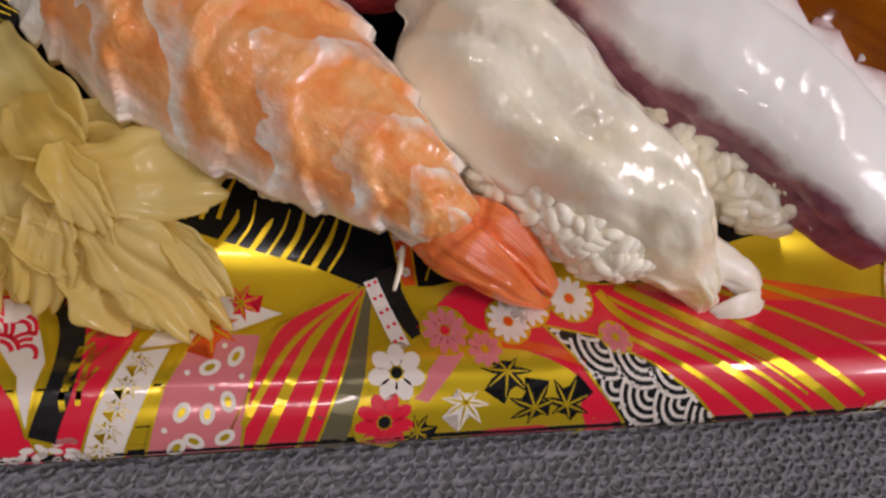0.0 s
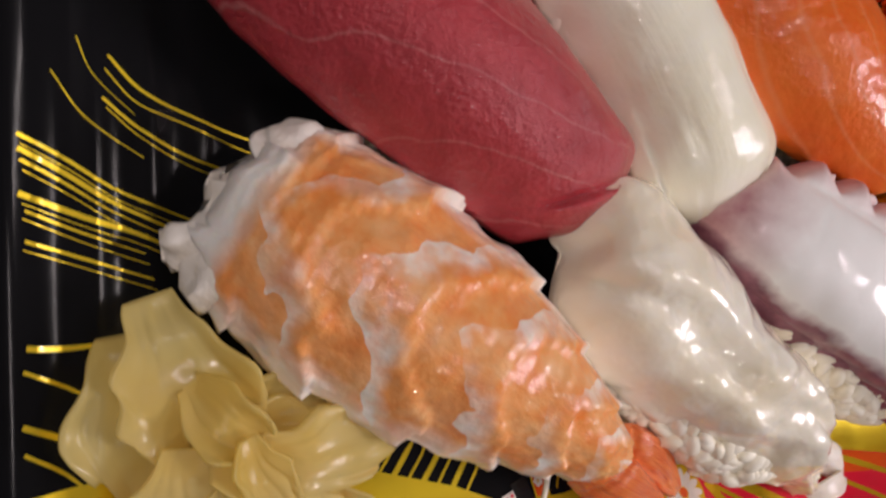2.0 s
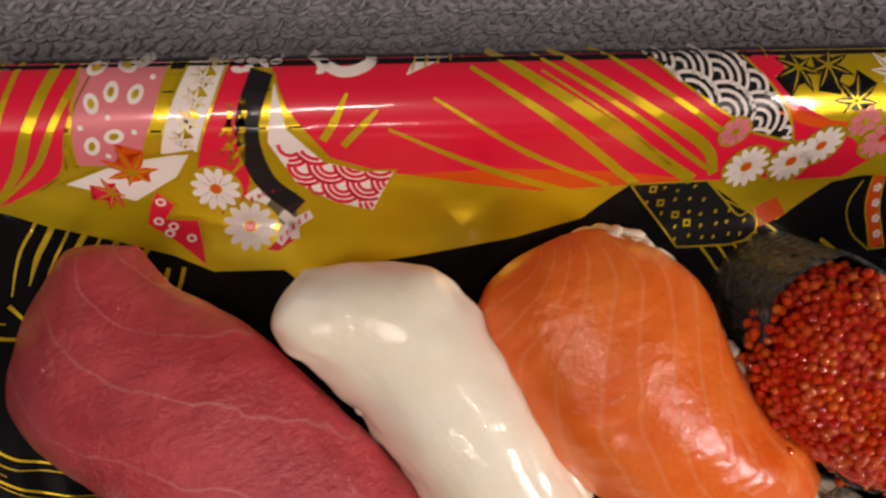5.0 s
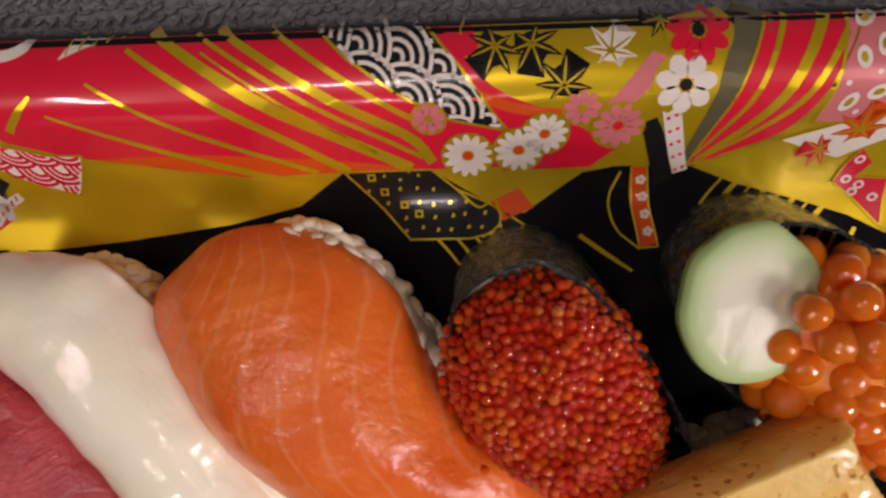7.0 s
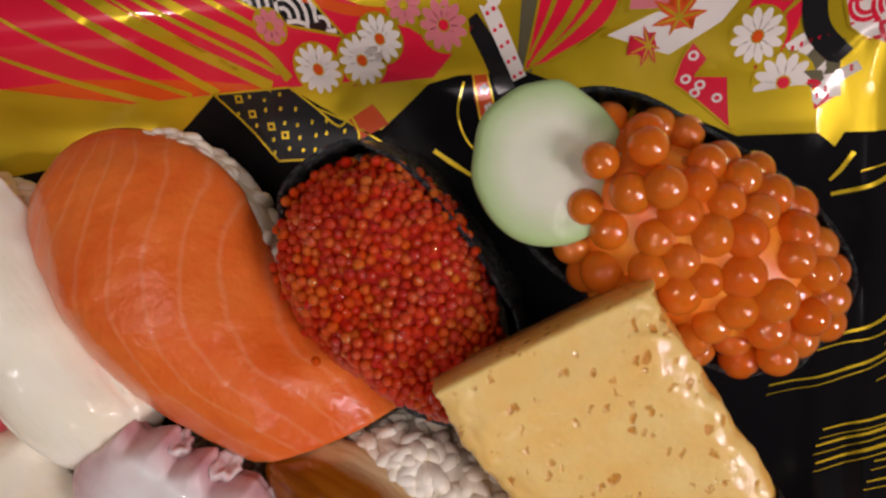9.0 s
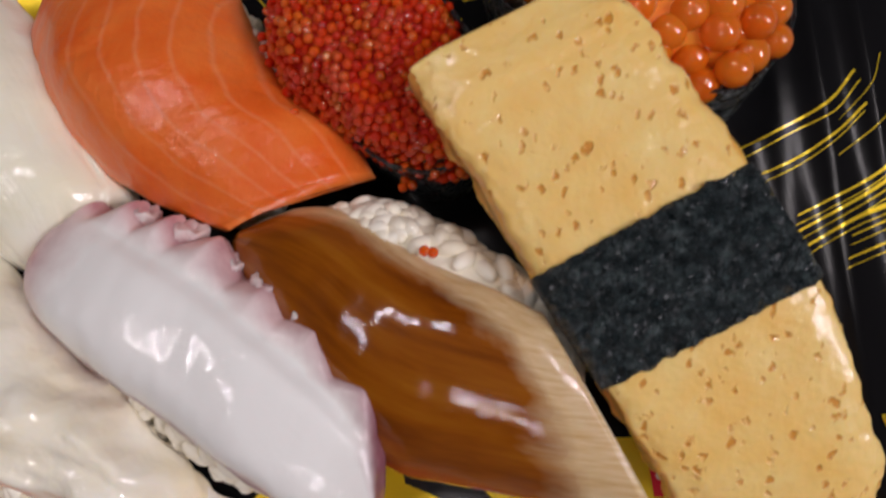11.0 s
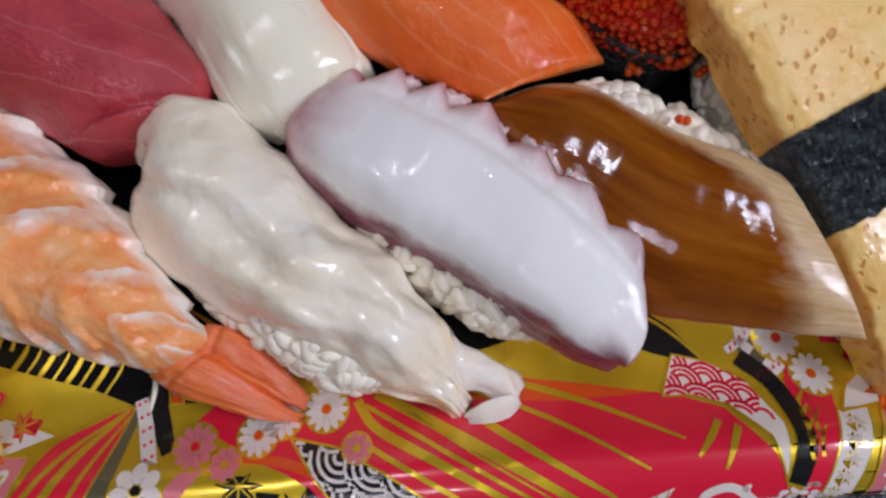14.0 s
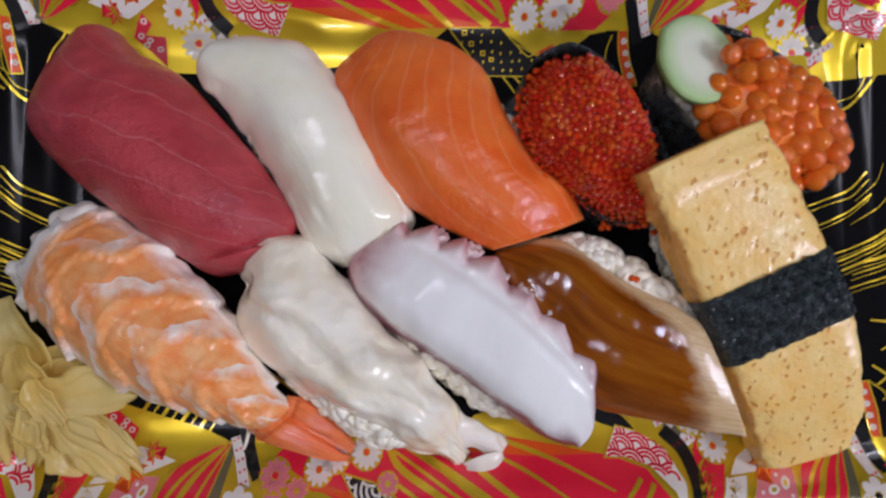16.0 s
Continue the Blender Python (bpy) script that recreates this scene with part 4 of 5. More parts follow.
# ---- gunkan: seaweed cups with roe ----
def nori_cup(parent, x, y, half_length, half_width, angle, rim, seed):
    bm = bmesh.new()
    turn = Matrix.Rotation(radians(angle), 4, "Z")
    nu_, levels = 84, 12
    rings = []
    for inner in (0, 1):
        for li in range(levels):
            q = li / (levels - 1)
            q = q if not inner else 1 - q
            z = FLOOR_Z + (rim - FLOOR_Z) * q
            ring = []
            for j in range(nu_):
                t = 2 * math.pi * j / nu_
                ct, st_ = math.cos(t), math.sin(t)
                ux, uy = math.copysign(abs(ct) ** 0.75, ct), math.copysign(abs(st_) ** 0.75, st_)
                wv = 0.5 * noise.noise(Vector((ct * 3 + seed, st_ * 3, q * 2))) + 0.18 * noise.noise(Vector((ct * 14, st_ * 14, q * 7 + seed)))
                sh = 0.5 * inner
                p = turn @ Vector((ux * (half_length - sh + wv + 0.6 * q), uy * (half_width - sh + wv + 0.6 * q), 0))
                ring.append(bm.verts.new(((x + p.x) * MM, (y + p.y) * MM, (z + (0.9 * noise.noise(Vector((ct * 5, st_ * 5, seed))) if q > 0.9 else 0)) * MM)))
            rings.append(ring)
    for r0, r1 in zip(rings, rings[1:]):
        for j in range(nu_):
            bm.faces.new((r0[j], r0[(j + 1) % nu_], r1[(j + 1) % nu_], r1[j]))
    bmesh.ops.recalc_face_normals(bm, faces=bm.faces)
    part("seaweed_wrap", bm, nori_m, parent, "dark seaweed wrapped round the rice")


tobiko = thing("flying_fish_roe_gunkan", "seaweed cup heaped with tiny red-orange flying fish roe", "sushi", SUSHI)
nori_cup(tobiko, 43, 21.5, 23.0, 12.2, -57, 37, 2.0)
rice(tobiko, 42.5, 21.5, 21, 10, 30, -57, 19, 0.3)
rng = random.Random(7)
turn = Matrix.Rotation(radians(-57), 4, "Z")


def roe_top(px, py):
    """Plan place and height of the heap for a spot on the unit disc: blunt at its far end, narrow at the near one."""
    q = turn @ Vector((px * 20.8, py * 12.8 * (1.0 - 0.30 * px), 0))
    r2 = min(1.0, px * px + py * py)
    return 42.6 + q.x, 19.2 + q.y, 37 + 8.6 * math.sqrt(1 - r2) + 2.2 * noise.noise(Vector((px * 2.6, py * 2.6, 3)))


bm = bmesh.new()
bmesh.ops.create_icosphere(bm, subdivisions=4, radius=1.0)
for vt in bm.verts:
    c = vt.co.copy()
    x, y, z = roe_top(c.x * 0.97, c.y * 0.97)
    vt.co = Vector((x, y, z - 0.4 if c.z > 0 else 36 + 3 * c.z)) * MM
core = part("roe_mound", bm, tobiko_core_m, tobiko, "packed red roe")
items = []
cells = {}
tries = 0
while len(items) < 1500 and tries < 30000:
    tries += 1
    a, r = rng.uniform(0, 2 * math.pi), math.sqrt(rng.uniform(0, 1.12)) * rng.uniform(0.97, 1.05)
    px, py = r * math.cos(a), r * math.sin(a)
    x, y, z = roe_top(px, py)
    z += rng.uniform(-.2, .5) if r < 1 else -rng.uniform(0, 5.0)
    key = (int(x // 2), int(y // 2))
    if any((x - o[0]) ** 2 + (y - o[1]) ** 2 + (z - o[2]) ** 2 < 1.62 for kx in (-1, 0, 1) for ky in (-1, 0, 1) for o in cells.get((key[0] + kx, key[1] + ky), ())):
        continue
    cells.setdefault(key, []).append((x, y, z))
    s = rng.uniform(0.72, 0.98)
    items.append(((x, y, z), (s, s, s), None))
ball_cloud("roe_layer", items, 2, tobiko_m, core, "tiny glossy red-orange roe beads")

ikura = thing("salmon_roe_gunkan", "seaweed cup heaped with large glossy orange salmon roe", "sushi", SUSHI)
nori_cup(ikura, 82.5, 28, 25, 13.8, -36, 37, 5.0)
rice(ikura, 82.5, 28, 21, 10, 30, -35, 20, 0.3)
turn = Matrix.Rotation(radians(-38), 4, "Z")
sphere = bpy.data.meshes.new("roe_bead")
vs, fs = BALLS[3]
sphere.from_pydata((vs * MM).tolist(), [], fs.tolist())
sphere.materials.append(ikura_m.m)
sphere.shade_smooth()
yolk = bpy.data.meshes.new("yolk")
vs, fs = BALLS[2]
yolk.from_pydata((vs * MM).tolist(), [], fs.tolist())
yolk.materials.append(yolk_m.m)
yolk.shade_smooth()
placed = []
tries = 0
rng = random.Random(21)
while len(placed) < 130 and tries < 20000:
    tries += 1
    a, r = rng.uniform(0, 2 * math.pi), math.sqrt(rng.uniform(0, 1.0))
    q = turn @ Vector((r * math.cos(a) * 22.5, r * math.sin(a) * 13, 0))
    layer = rng.random()
    z = 35.5 + 7.5 * math.sqrt(max(0, 1 - r * r)) * (1 if layer > 0.3 else 0.5)
    p = Vector((84.5 + q.x, 26.5 + q.y, z))
    rad = rng.uniform(2.6, 3.2)
    if any((p - o).length < 0.64 * (rad + ro) for o, ro in placed):
        continue
    placed.append((p, rad))
for x, y, z, rad in ((74.5, 41.5, 43.6, 2.8), (77.5, 37.2, 44.2, 2.9), (73.2, 35.6, 43.2, 2.7), (79.8, 42.2, 42.8, 2.8), (70.4, 32.6, 41.6, 2.6), (76.0, 31.4, 42.6, 2.7), (82.2, 38.6, 44.4, 2.8), (72.6, 38.8, 44.6, 2.5), (76.2, 34.4, 44.6, 2.8), (80.4, 35.0, 45.4, 2.9), (78.6, 40.2, 44.4, 2.7), (73.6, 29.4, 41.6, 2.8)):
    placed = [(o, ro) for o, ro in placed if (o - Vector((x, y, z))).length > 4.2] + [(Vector((x, y, z)), rad)]
for p, rad in placed:
    b = new("roe_bead", sphere)
    b.parent = ikura
    b.matrix_basis = Matrix.Translation(p * MM) @ Matrix.Diagonal((rad, rad, rad * .95, 1))
    y_ = new("yolk", yolk)
    y_.parent = b
    y_.matrix_basis = Matrix.Translation((0.12 * MM, -0.1 * MM, -0.22 * MM)) @ Matrix.Diagonal((.40, .40, .36, 1))

bm = bmesh.new()
bmesh.ops.create_icosphere(bm, subdivisions=3, radius=1.0)
for vt in bm.verts:
    c = vt.co.copy()
    q = turn @ Vector((c.x * 19, c.y * 11.5, 0))
    vt.co = Vector((84.5 + q.x, 26.5 + q.y, 36.5 + c.z * 7.5)) * MM
part("roe_mound", bm, yolk_m, ikura, "packed orange roe under the loose beads")

# cucumber slice standing at the end of the salmon roe
cucumber = thing("cucumber_slice", "pale green cucumber slice tucked beside the salmon roe", "cucumber")
bm = bmesh.new()
lay = bm.loops.layers.uv.new("UVMap")
tilt = Matrix.Translation((65.8, 38.6, 41.0)) @ Matrix.Rotation(radians(14), 4, "Y") @ Matrix.Rotation(radians(-8), 4, "X")
rings = []
for rr, hz in ((0.0, 1.6), (3, 1.65), (6, 1.5), (8.5, 1.55), (10.2, 1.5), (10.9, 1.1), (11.2, 0.4), (11.2, -.6), (10.6, -1.5), (0.0, -1.6)):
    ring = []
    for j in range(56):
        t = 2 * math.pi * j / 56
        w = 1 + 0.008 * math.sin(6 * t) + 0.05 * noise.noise(Vector((math.cos(t) * 2, math.sin(t) * 2, 3)))
        p = tilt @ Vector((rr * 0.93 * w * math.cos(t), rr * w * math.sin(t), hz + 0.25 * noise.noise(Vector((rr * .4, t, 1)))))
        ring.append(bm.verts.new(p * MM))
    rings.append((ring, min(1.0, rr / 11.2)))
for k_, ((r0, u0), (r1, u1)) in enumerate(zip(rings, rings[1:])):
    for j in range(56):
        f = bm.faces.new((r0[j], r0[(j + 1) % 56], r1[(j + 1) % 56], r1[j]))
        for lp, uu in zip(f.loops, (u0, u0, u1, u1)):
            lp[lay].uv = (uu, 0.5)
        f.material_index = 1 if k_ in (6, 7) else 0
bmesh.ops.remove_doubles(bm, verts=bm.verts, dist=1e-6)
bmesh.ops.recalc_face_normals(bm, faces=bm.faces)
ring = bm.copy()
bmesh.ops.delete(ring, geom=[f for f in ring.faces if f.material_index == 0], context="FACES")
bmesh.ops.delete(bm, geom=[f for f in bm.faces if f.material_index == 1], context="FACES")
for f in ring.faces:
    f.material_index = 0
part("flesh_disc", bm, cucumber_m, cucumber)
part("peel", ring, peel_m, cucumber, "thin green peel")

# stray roe
bead = bpy.data.meshes.new("stray_roe")
vs, fs = BALLS[2]
bead.from_pydata((vs * 0.85 * MM).tolist(), [], fs.tolist())
bead.materials.append(tobiko_m.m)
bead.shade_smooth()
for x, y, z in ((49.4, -13.4, 41.2), (50.6, -13.7, 41.0), (45.5, 0.2, 32.2), (46.6, -0.8, 32.2), (46.2, 1.3, 32.4), (45.0, -0.9, 31.9), (57.5, -2.2, 33), (58.6, -1.4, 33), (27.5, 10.2, 39.5), (28.6, 9.4, 39.2), (29.6, 10.6, 39)):
    ob = new("stray_roe", bead)
    ob.matrix_basis = Matrix.Translation(Vector((x, y, z)) * MM)
    tagged(ob, "single stray orange fish roe bead", "roe", "stray roe beads")

# ---- pickled ginger ----
ginger = thing("pickled_ginger", "crumpled heap of pale yellow pickled ginger slices", "ginger")


def petal(x, y, z, ang, length, width, rise, curl, seed, ragged=0.5):
    """One thin slice: curled across by an angle, drooping along its length, with an uneven free edge."""
    bm = bmesh.new()
    lay = bm.loops.layers.uv.new("UVMap")
    nu_, nv_ = 34, 30
    c, s_ = math.cos(radians(ang)), math.sin(radians(ang))
    arc = radians(curl)
    grid = []
    for i in range(nu_):
        row = []
        a = i / (nu_ - 1)
        for j in range(nv_):
            b = 2 * j / (nv_ - 1) - 1
            spread = (0.45 + 0.62 * math.sin(math.pi * (0.12 + 0.62 * a))) * (1 + 0.45 * noise.noise(Vector((a * 3.2, seed, 6 + math.copysign(2, b)))))
            phi = b * arc * (0.55 + 0.6 * a) + 1e-6
            rad = width / arc * spread
            ly, lz = rad * math.sin(phi), rad * (1 - math.cos(phi)) * (1 if curl > 0 else -1)
            free = 1 - 0.30 * b * b + 0.34 * ragged * noise.noise(Vector((b * 4, seed, 1))) + 0.05 * ragged * noise.noise(Vector((b * 13, seed, 2)))
            lx = length * (a * free - 0.5)
            q = Vector((lx * 0.07 + seed, ly * 0.07, seed * 1.7))
            lz += rise * (a - 0.5) - 0.25 * length * (a - 0.35) ** 2 + 2.4 * noise.noise(q) + 1.0 * noise.noise(q * 2.6)
            lz += (0.3 + 1.0 * abs(b)) * a * noise.noise(Vector((b * 3.5 + seed, a * 2.5, 9)))
            ly += 1.8 * noise.noise(q * 1.4 + Vector((5, 0, 0)))
            px, py = x + lx * c - ly * s_, y + lx * s_ + ly * c
            low = tray_height(px, py) + 0.7 + 0.4 * noise.noise(q * 4)
            zz = z + lz
            row.append(bm.verts.new((px * MM, py * MM, (zz if zz > low + 1 else low + math.exp(zz - low - 1)) * MM)))
        grid.append(row)
    for i in range(nu_ - 1):
        for j in range(nv_ - 1):
            f = bm.faces.new((grid[i][j], grid[i + 1][j], grid[i + 1][j + 1], grid[i][j + 1]))
            for lp, (ii, jj) in zip(f.loops, ((i, j), (i + 1, j), (i + 1, j + 1), (i, j + 1))):
                lp[lay].uv = (ii / (nu_ - 1), jj / (nv_ - 1))
    ob = part("ginger_slice", bm, ginger_m, ginger)
    so = ob.modifiers.new("thickness", "SOLIDIFY")
    so.thickness, so.offset = 0.0005, 0.0
    return ob


def leaf(base, tip, half_width, curl, seed):
    """A slice from its hidden root to its free end."""
    (x0, y0, z0), (x1, y1, z1) = base, tip
    petal((x0 + x1) / 2, (y0 + y1) / 2, (z0 + z1) / 2, math.degrees(math.atan2(y1 - y0, x1 - x0)), 1.08 * math.hypot(x1 - x0, y1 - y0), half_width, z1 - z0, curl, seed)


# broad sheets at the head of the heap, then overlapping slices reaching out over the rim
for row in (((-99, -19, 31), (-92, -40, 33), 8, -40, 0.3), ((-103, -24, 29), (-100, -46, 29), 7, -45, 5.5), ((-95, -36, 31), (-76.5, -31.5, 30), 6, 55, 2.7),
            ((-90, -38, 31.5), (-74, -36, 31), 5, -55, 3.6), ((-90, -47, 28), (-78, -58, 25.5), 7, 35, 7.4), ((-96, -38, 33), (-97, -56, 28), 6.5, -45, 9.2),
            ((-102, -44, 30), (-102, -58, 25), 5, 50, 9.9), ((-91, -43, 32), (-92, -57, 27), 4.2, 65, 4.9), ((-88, -43, 33), (-86.5, -55.5, 28.5), 4.5, -65, 6.2),
            ((-87, -43, 32.5), (-70.5, -60.5, 27), 6.4, -38, 4.2), ((-77, -45, 30.5), (-68.5, -56, 27.5), 4, 80, 11.9), ((-92, -40.5, 35), (-69, -40.5, 31.5), 5.8, -42, 1.1),
            ((-88, -36.5, 35.5), (-83.5, -47, 34), 4, 60, 10.7), ((-95, -30, 33), (-85, -40, 35.5), 5, 65, 8.3), ((-96, -46, 31), (-88, -52, 30.5), 4, -70, 12.4)):
    leaf(*row)

# ---- the print on the tray: flat shapes that follow the rim ----
PERIOD = 159.0
LAYERS = {key: bmesh.new() for key in PRINT}


def mapped(p, shift, turned):
    x, y = p[0] + shift, p[1]
    return (15.0 - x, -1.5 - y) if turned else (x, y)


def stamp(colour, pts, layer, everywhere=True):
    """One flat shape, printed on both long rims and repeated along them."""
    bm = LAYERS[colour]
    copies = [(s, t) for s in (-PERIOD, 0.0, PERIOD) for t in (False, True)] if everywhere else [(0.0, False)]
    for s, t in copies:
        q = [mapped(p, s, t) for p in pts]
        if all(abs(x - CX) > HX - 5 for x, y in q):
            continue
        vs_ = [bm.verts.new((x, y, layer)) for x, y in q]
        bm.faces.new(vs_)


def spline(pts, n=18):
    return [tuple(r) for r in curve_through(pts, n)]


def ribbon(colour, pts, w0, w1, layer, everywhere=True, n=18):
    c = np.array(spline(pts, n))
    d = np.gradient(c, axis=0)
    d /= np.linalg.norm(d, axis=1)[:, None] + 1e-9
    nrm = np.stack([-d[:, 1], d[:, 0]], 1)
    ws = np.interp(np.linspace(0, 1, n), [0, 0.5, 1], [w0 * 0.5, max(w0, w1) * 0.5, w1 * 0.5])[:, None]
    a, b = c + nrm * ws, c - nrm * ws
    for i in range(n - 1):
        stamp(colour, [tuple(a[i]), tuple(a[i + 1]), tuple(b[i + 1]), tuple(b[i])], layer, everywhere)


def outline(pts, w, layer, colour="gold"):
    for p, q in zip(pts, pts[1:] + pts[:1]):
        d = Vector((q[0] - p[0], q[1] - p[1]))
        if d.length < 0.01:
            continue
        nrm = Vector((-d.y, d.x)).normalized() * (w / 2)
        e = d.normalized() * (w / 2)
        stamp(colour, [(p[0] - e.x + nrm.x, p[1] - e.y + nrm.y), (q[0] + e.x + nrm.x, q[1] + e.y + nrm.y), (q[0] + e.x - nrm.x, q[1] + e.y - nrm.y), (p[0] - e.x - nrm.x, p[1] - e.y - nrm.y)], layer)


def oval(colour, x, y, rx, ry, layer, ang=0.0, n=14, everywhere=True):
    c, s_ = math.cos(radians(ang)), math.sin(radians(ang))
    stamp(colour, [(x + rx * math.cos(t) * c - ry * math.sin(t) * s_, y + rx * math.cos(t) * s_ + ry * math.sin(t) * c) for t in [2 * math.pi * i / n for i in range(n)]], layer, everywhere)


def flower(x, y, r, petals, colour, centre, layer, rim="gold"):
    if rim:
        oval(rim, x, y, r * 1.05, r * 1.05, layer, n=20)
    for i in range(petals):
        a = 360 * i / petals + 10
        ca, sa = math.cos(radians(a)), math.sin(radians(a))
        oval(colour, x + ca * r * 0.6, y + sa * r * 0.6, r * 0.38, r * 0.21 * 10 / petals, layer + 1, a, 10)
    oval(centre, x, y, r * 0.2, r * 0.2, layer + 2, n=10)


def maple(x, y, r, ang, colour, layer, vein="gold"):
    pts = []
    lobes = (0, 48, 92, 140, 220, 268, 312)
    size = (1.0, 0.92, 0.82, 0.55, 0.55, 0.82, 0.92)
    for i, (a, s_) in enumerate(zip(lobes, size)):
        nxt = lobes[(i + 1) % 7] + (360 if i == 6 else 0)
        for da, rr in ((-13, 0.58 * s_), (0, s_), (13, 0.58 * s_)):
            t = radians(ang + a + da)
            pts.append((x + r * rr * math.cos(t), y + r * rr * math.sin(t)))
        t = radians(ang + (a + nxt) / 2)
        pts.append((x + r * 0.3 * math.cos(t), y + r * 0.3 * math.sin(t)))
    stamp(colour, pts, layer)
    for a, s_ in zip(lobes, size):
        t = radians(ang + a)
        ribbon(vein, [(x, y), (x + r * .4 * s_ * math.cos(t), y + r * .4 * s_ * math.sin(t)), (x + r * .8 * s_ * math.cos(t), y + r * .8 * s_ * math.sin(t))], 0.34, 0.12, layer + 1, n=5)


def inside(p, poly):
    hit = False
    for (x0, y0), (x1, y1) in zip(poly, poly[1:] + poly[:1]):
        if (y0 > p[1]) != (y1 > p[1]) and p[0] < (x1 - x0) * (p[1] - y0) / (y1 - y0) + x0:
            hit = not hit
    return hit


def scales(poly, size, colour, width, layer, tilt=0.0, rings=3):
    """Overlapping arcs of a wave pattern, kept inside a shape."""
    xs, ys = [p[0] for p in poly], [p[1] for p in poly]
    c, s_ = math.cos(radians(tilt)), math.sin(radians(tilt))
    mx, my = sum(xs) / len(xs), sum(ys) / len(ys)
    reach = max(max(xs) - min(xs), max(ys) - min(ys))
    row, v_ = 0, -reach
    while v_ < reach:
        u_ = -reach + (size if row % 2 else 0)
        while u_ < reach:
            for k_ in range(rings):
                r = size * (1 - 0.27 * k_)
                arc = [(u_ + r * math.cos(t), v_ + r * math.sin(t) * 0.95) for t in np.linspace(0.25, math.pi - 0.25, 9)]
                arc = [(mx + x * c - y * s_, my + x * s_ + y * c) for x, y in arc]
                for p, q in zip(arc, arc[1:]):
                    if inside(p, poly) and inside(q, poly):
                        d = Vector((q[0] - p[0], q[1] - p[1]))
                        nr = Vector((-d.y, d.x)).normalized() * width / 2
                        stamp(colour, [(p[0] + nr.x, p[1] + nr.y), (q[0] + nr.x, q[1] + nr.y), (q[0] - nr.x, q[1] - nr.y), (p[0] - nr.x, p[1] - nr.y)], layer)
            u_ += 2 * size
        v_ += size * 0.62
        row += 1


# ground of the print
stamp("gold", [(-79, 77.3), (80, 77.3), (80, 46.5), (70, 49.5), (62, 53), (51, 53), (46, 52), (37, 45), (31, 47), (22, 53), (8, 53), (0, 47), (-12, 44), (-30, 41.5), (-45, 40), (-64, 40.5), (-70, 43.5), (-79, 46.5)], 0)
PANEL_A = [(-52, 77.3), (28, 77.3), (42, 62), (50, 57), (46, 53.5), (22, 53.2), (8, 53), (-8, 52.5), (-33, 56.5), (-43, 60), (-49, 68)]
stamp("red", PANEL_A, 1)
stamp("vermilion", [(-33, 56.6), (-8, 52.6), (8, 53.1), (21, 53.3), (6, 55.5), (-14, 57)], 2)
for pts, w0, w1 in (([(-34, 64.5), (-20, 58), (-6, 53), (4, 50.5)], .5, 1.2), ([(-27, 69), (-12, 60), (4, 53)], .5, .9), ([(-21, 73.5), (-5, 63), (9, 53)], .7, 1.5),
                    ([(-18, 76), (0, 64.5), (19, 53.5)], 1.2, 2.0), ([(-13, 76.6), (4, 66), (21, 55.5)], .5, .8), ([(-8, 76), (8, 66), (19, 59.5), (22.5, 54.5)], 1.0, 1.7),
                    ([(-2, 77), (9, 69.5), (20, 62.5)], .6, .9), ([(-36, 57.2), (-24, 54.8), (-10, 51.8)], .4, .8), ([(-10, 72.8), (4, 63.5), (14, 56.5)], .35, .5), ([(-44, 63), (-42, 66), (-40, 70)], 1.2, .5), ([(-41, 62), (-38, 65), (-35.5, 67.5)], 1.1, .5)):
    ribbon("gold", pts, w0, w1, 3)
# white fan and shell at the outer edge
stamp("white", [(-31, 72.4), (-29, 75.5), (-25, 77), (-19, 77)], 3)
for i in range(5):
    ribbon("gold", [(-30 + 2 * i, 73 + .5 * i), (-29.5 + 2 * i, 74.5 + .5 * i), (-29 + 2 * i, 76 + .3 * i)], .3, .3, 4, n=4)
ribbon("white", [(-46, 76.6), (-41, 73.2), (-36.5, 74.2), (-36, 76.6)], 1.6, 1.6, 3)
# leaf with a wave pattern
LEAF = [(5, 77.2), (21, 77.2), (27.5, 69.5), (34, 60), (26, 62), (18, 66.5), (11, 71.5)]
stamp("black", LEAF, 3)
outline(LEAF, .45, 4)
scales(LEAF, 5.2, "white", .6, 4, -48, 4)
# medallion with maple leaves
oval("gold", 43, 71.5, 16, 8.6, 2, -12, 28)
ribbon("vermilion", [(29, 66), (36, 63.5), (44, 62.5)], 1.6, 1.2, 3)
stamp("red", [(23, 77), (28, 77), (30, 73), (29, 69)], 3)
maple(32.3, 72.4, 5.0, 250, "black", 4)
maple(37.4, 72.6, 5.0, 290, "black", 4)
maple(41.8, 66.8, 5.0, 85, "black", 4)
maple(48.3, 71.2, 4.6, 80, "white", 4)
maple(55.5, 75.2, 3.2, 190, "black", 4)
stamp("red", [(29, 77.2), (49, 77.2), (44, 75.6), (36, 75.4)], 3)
stamp("pink", [(50, 62), (57, 70), (54, 71), (48, 64)], 3)
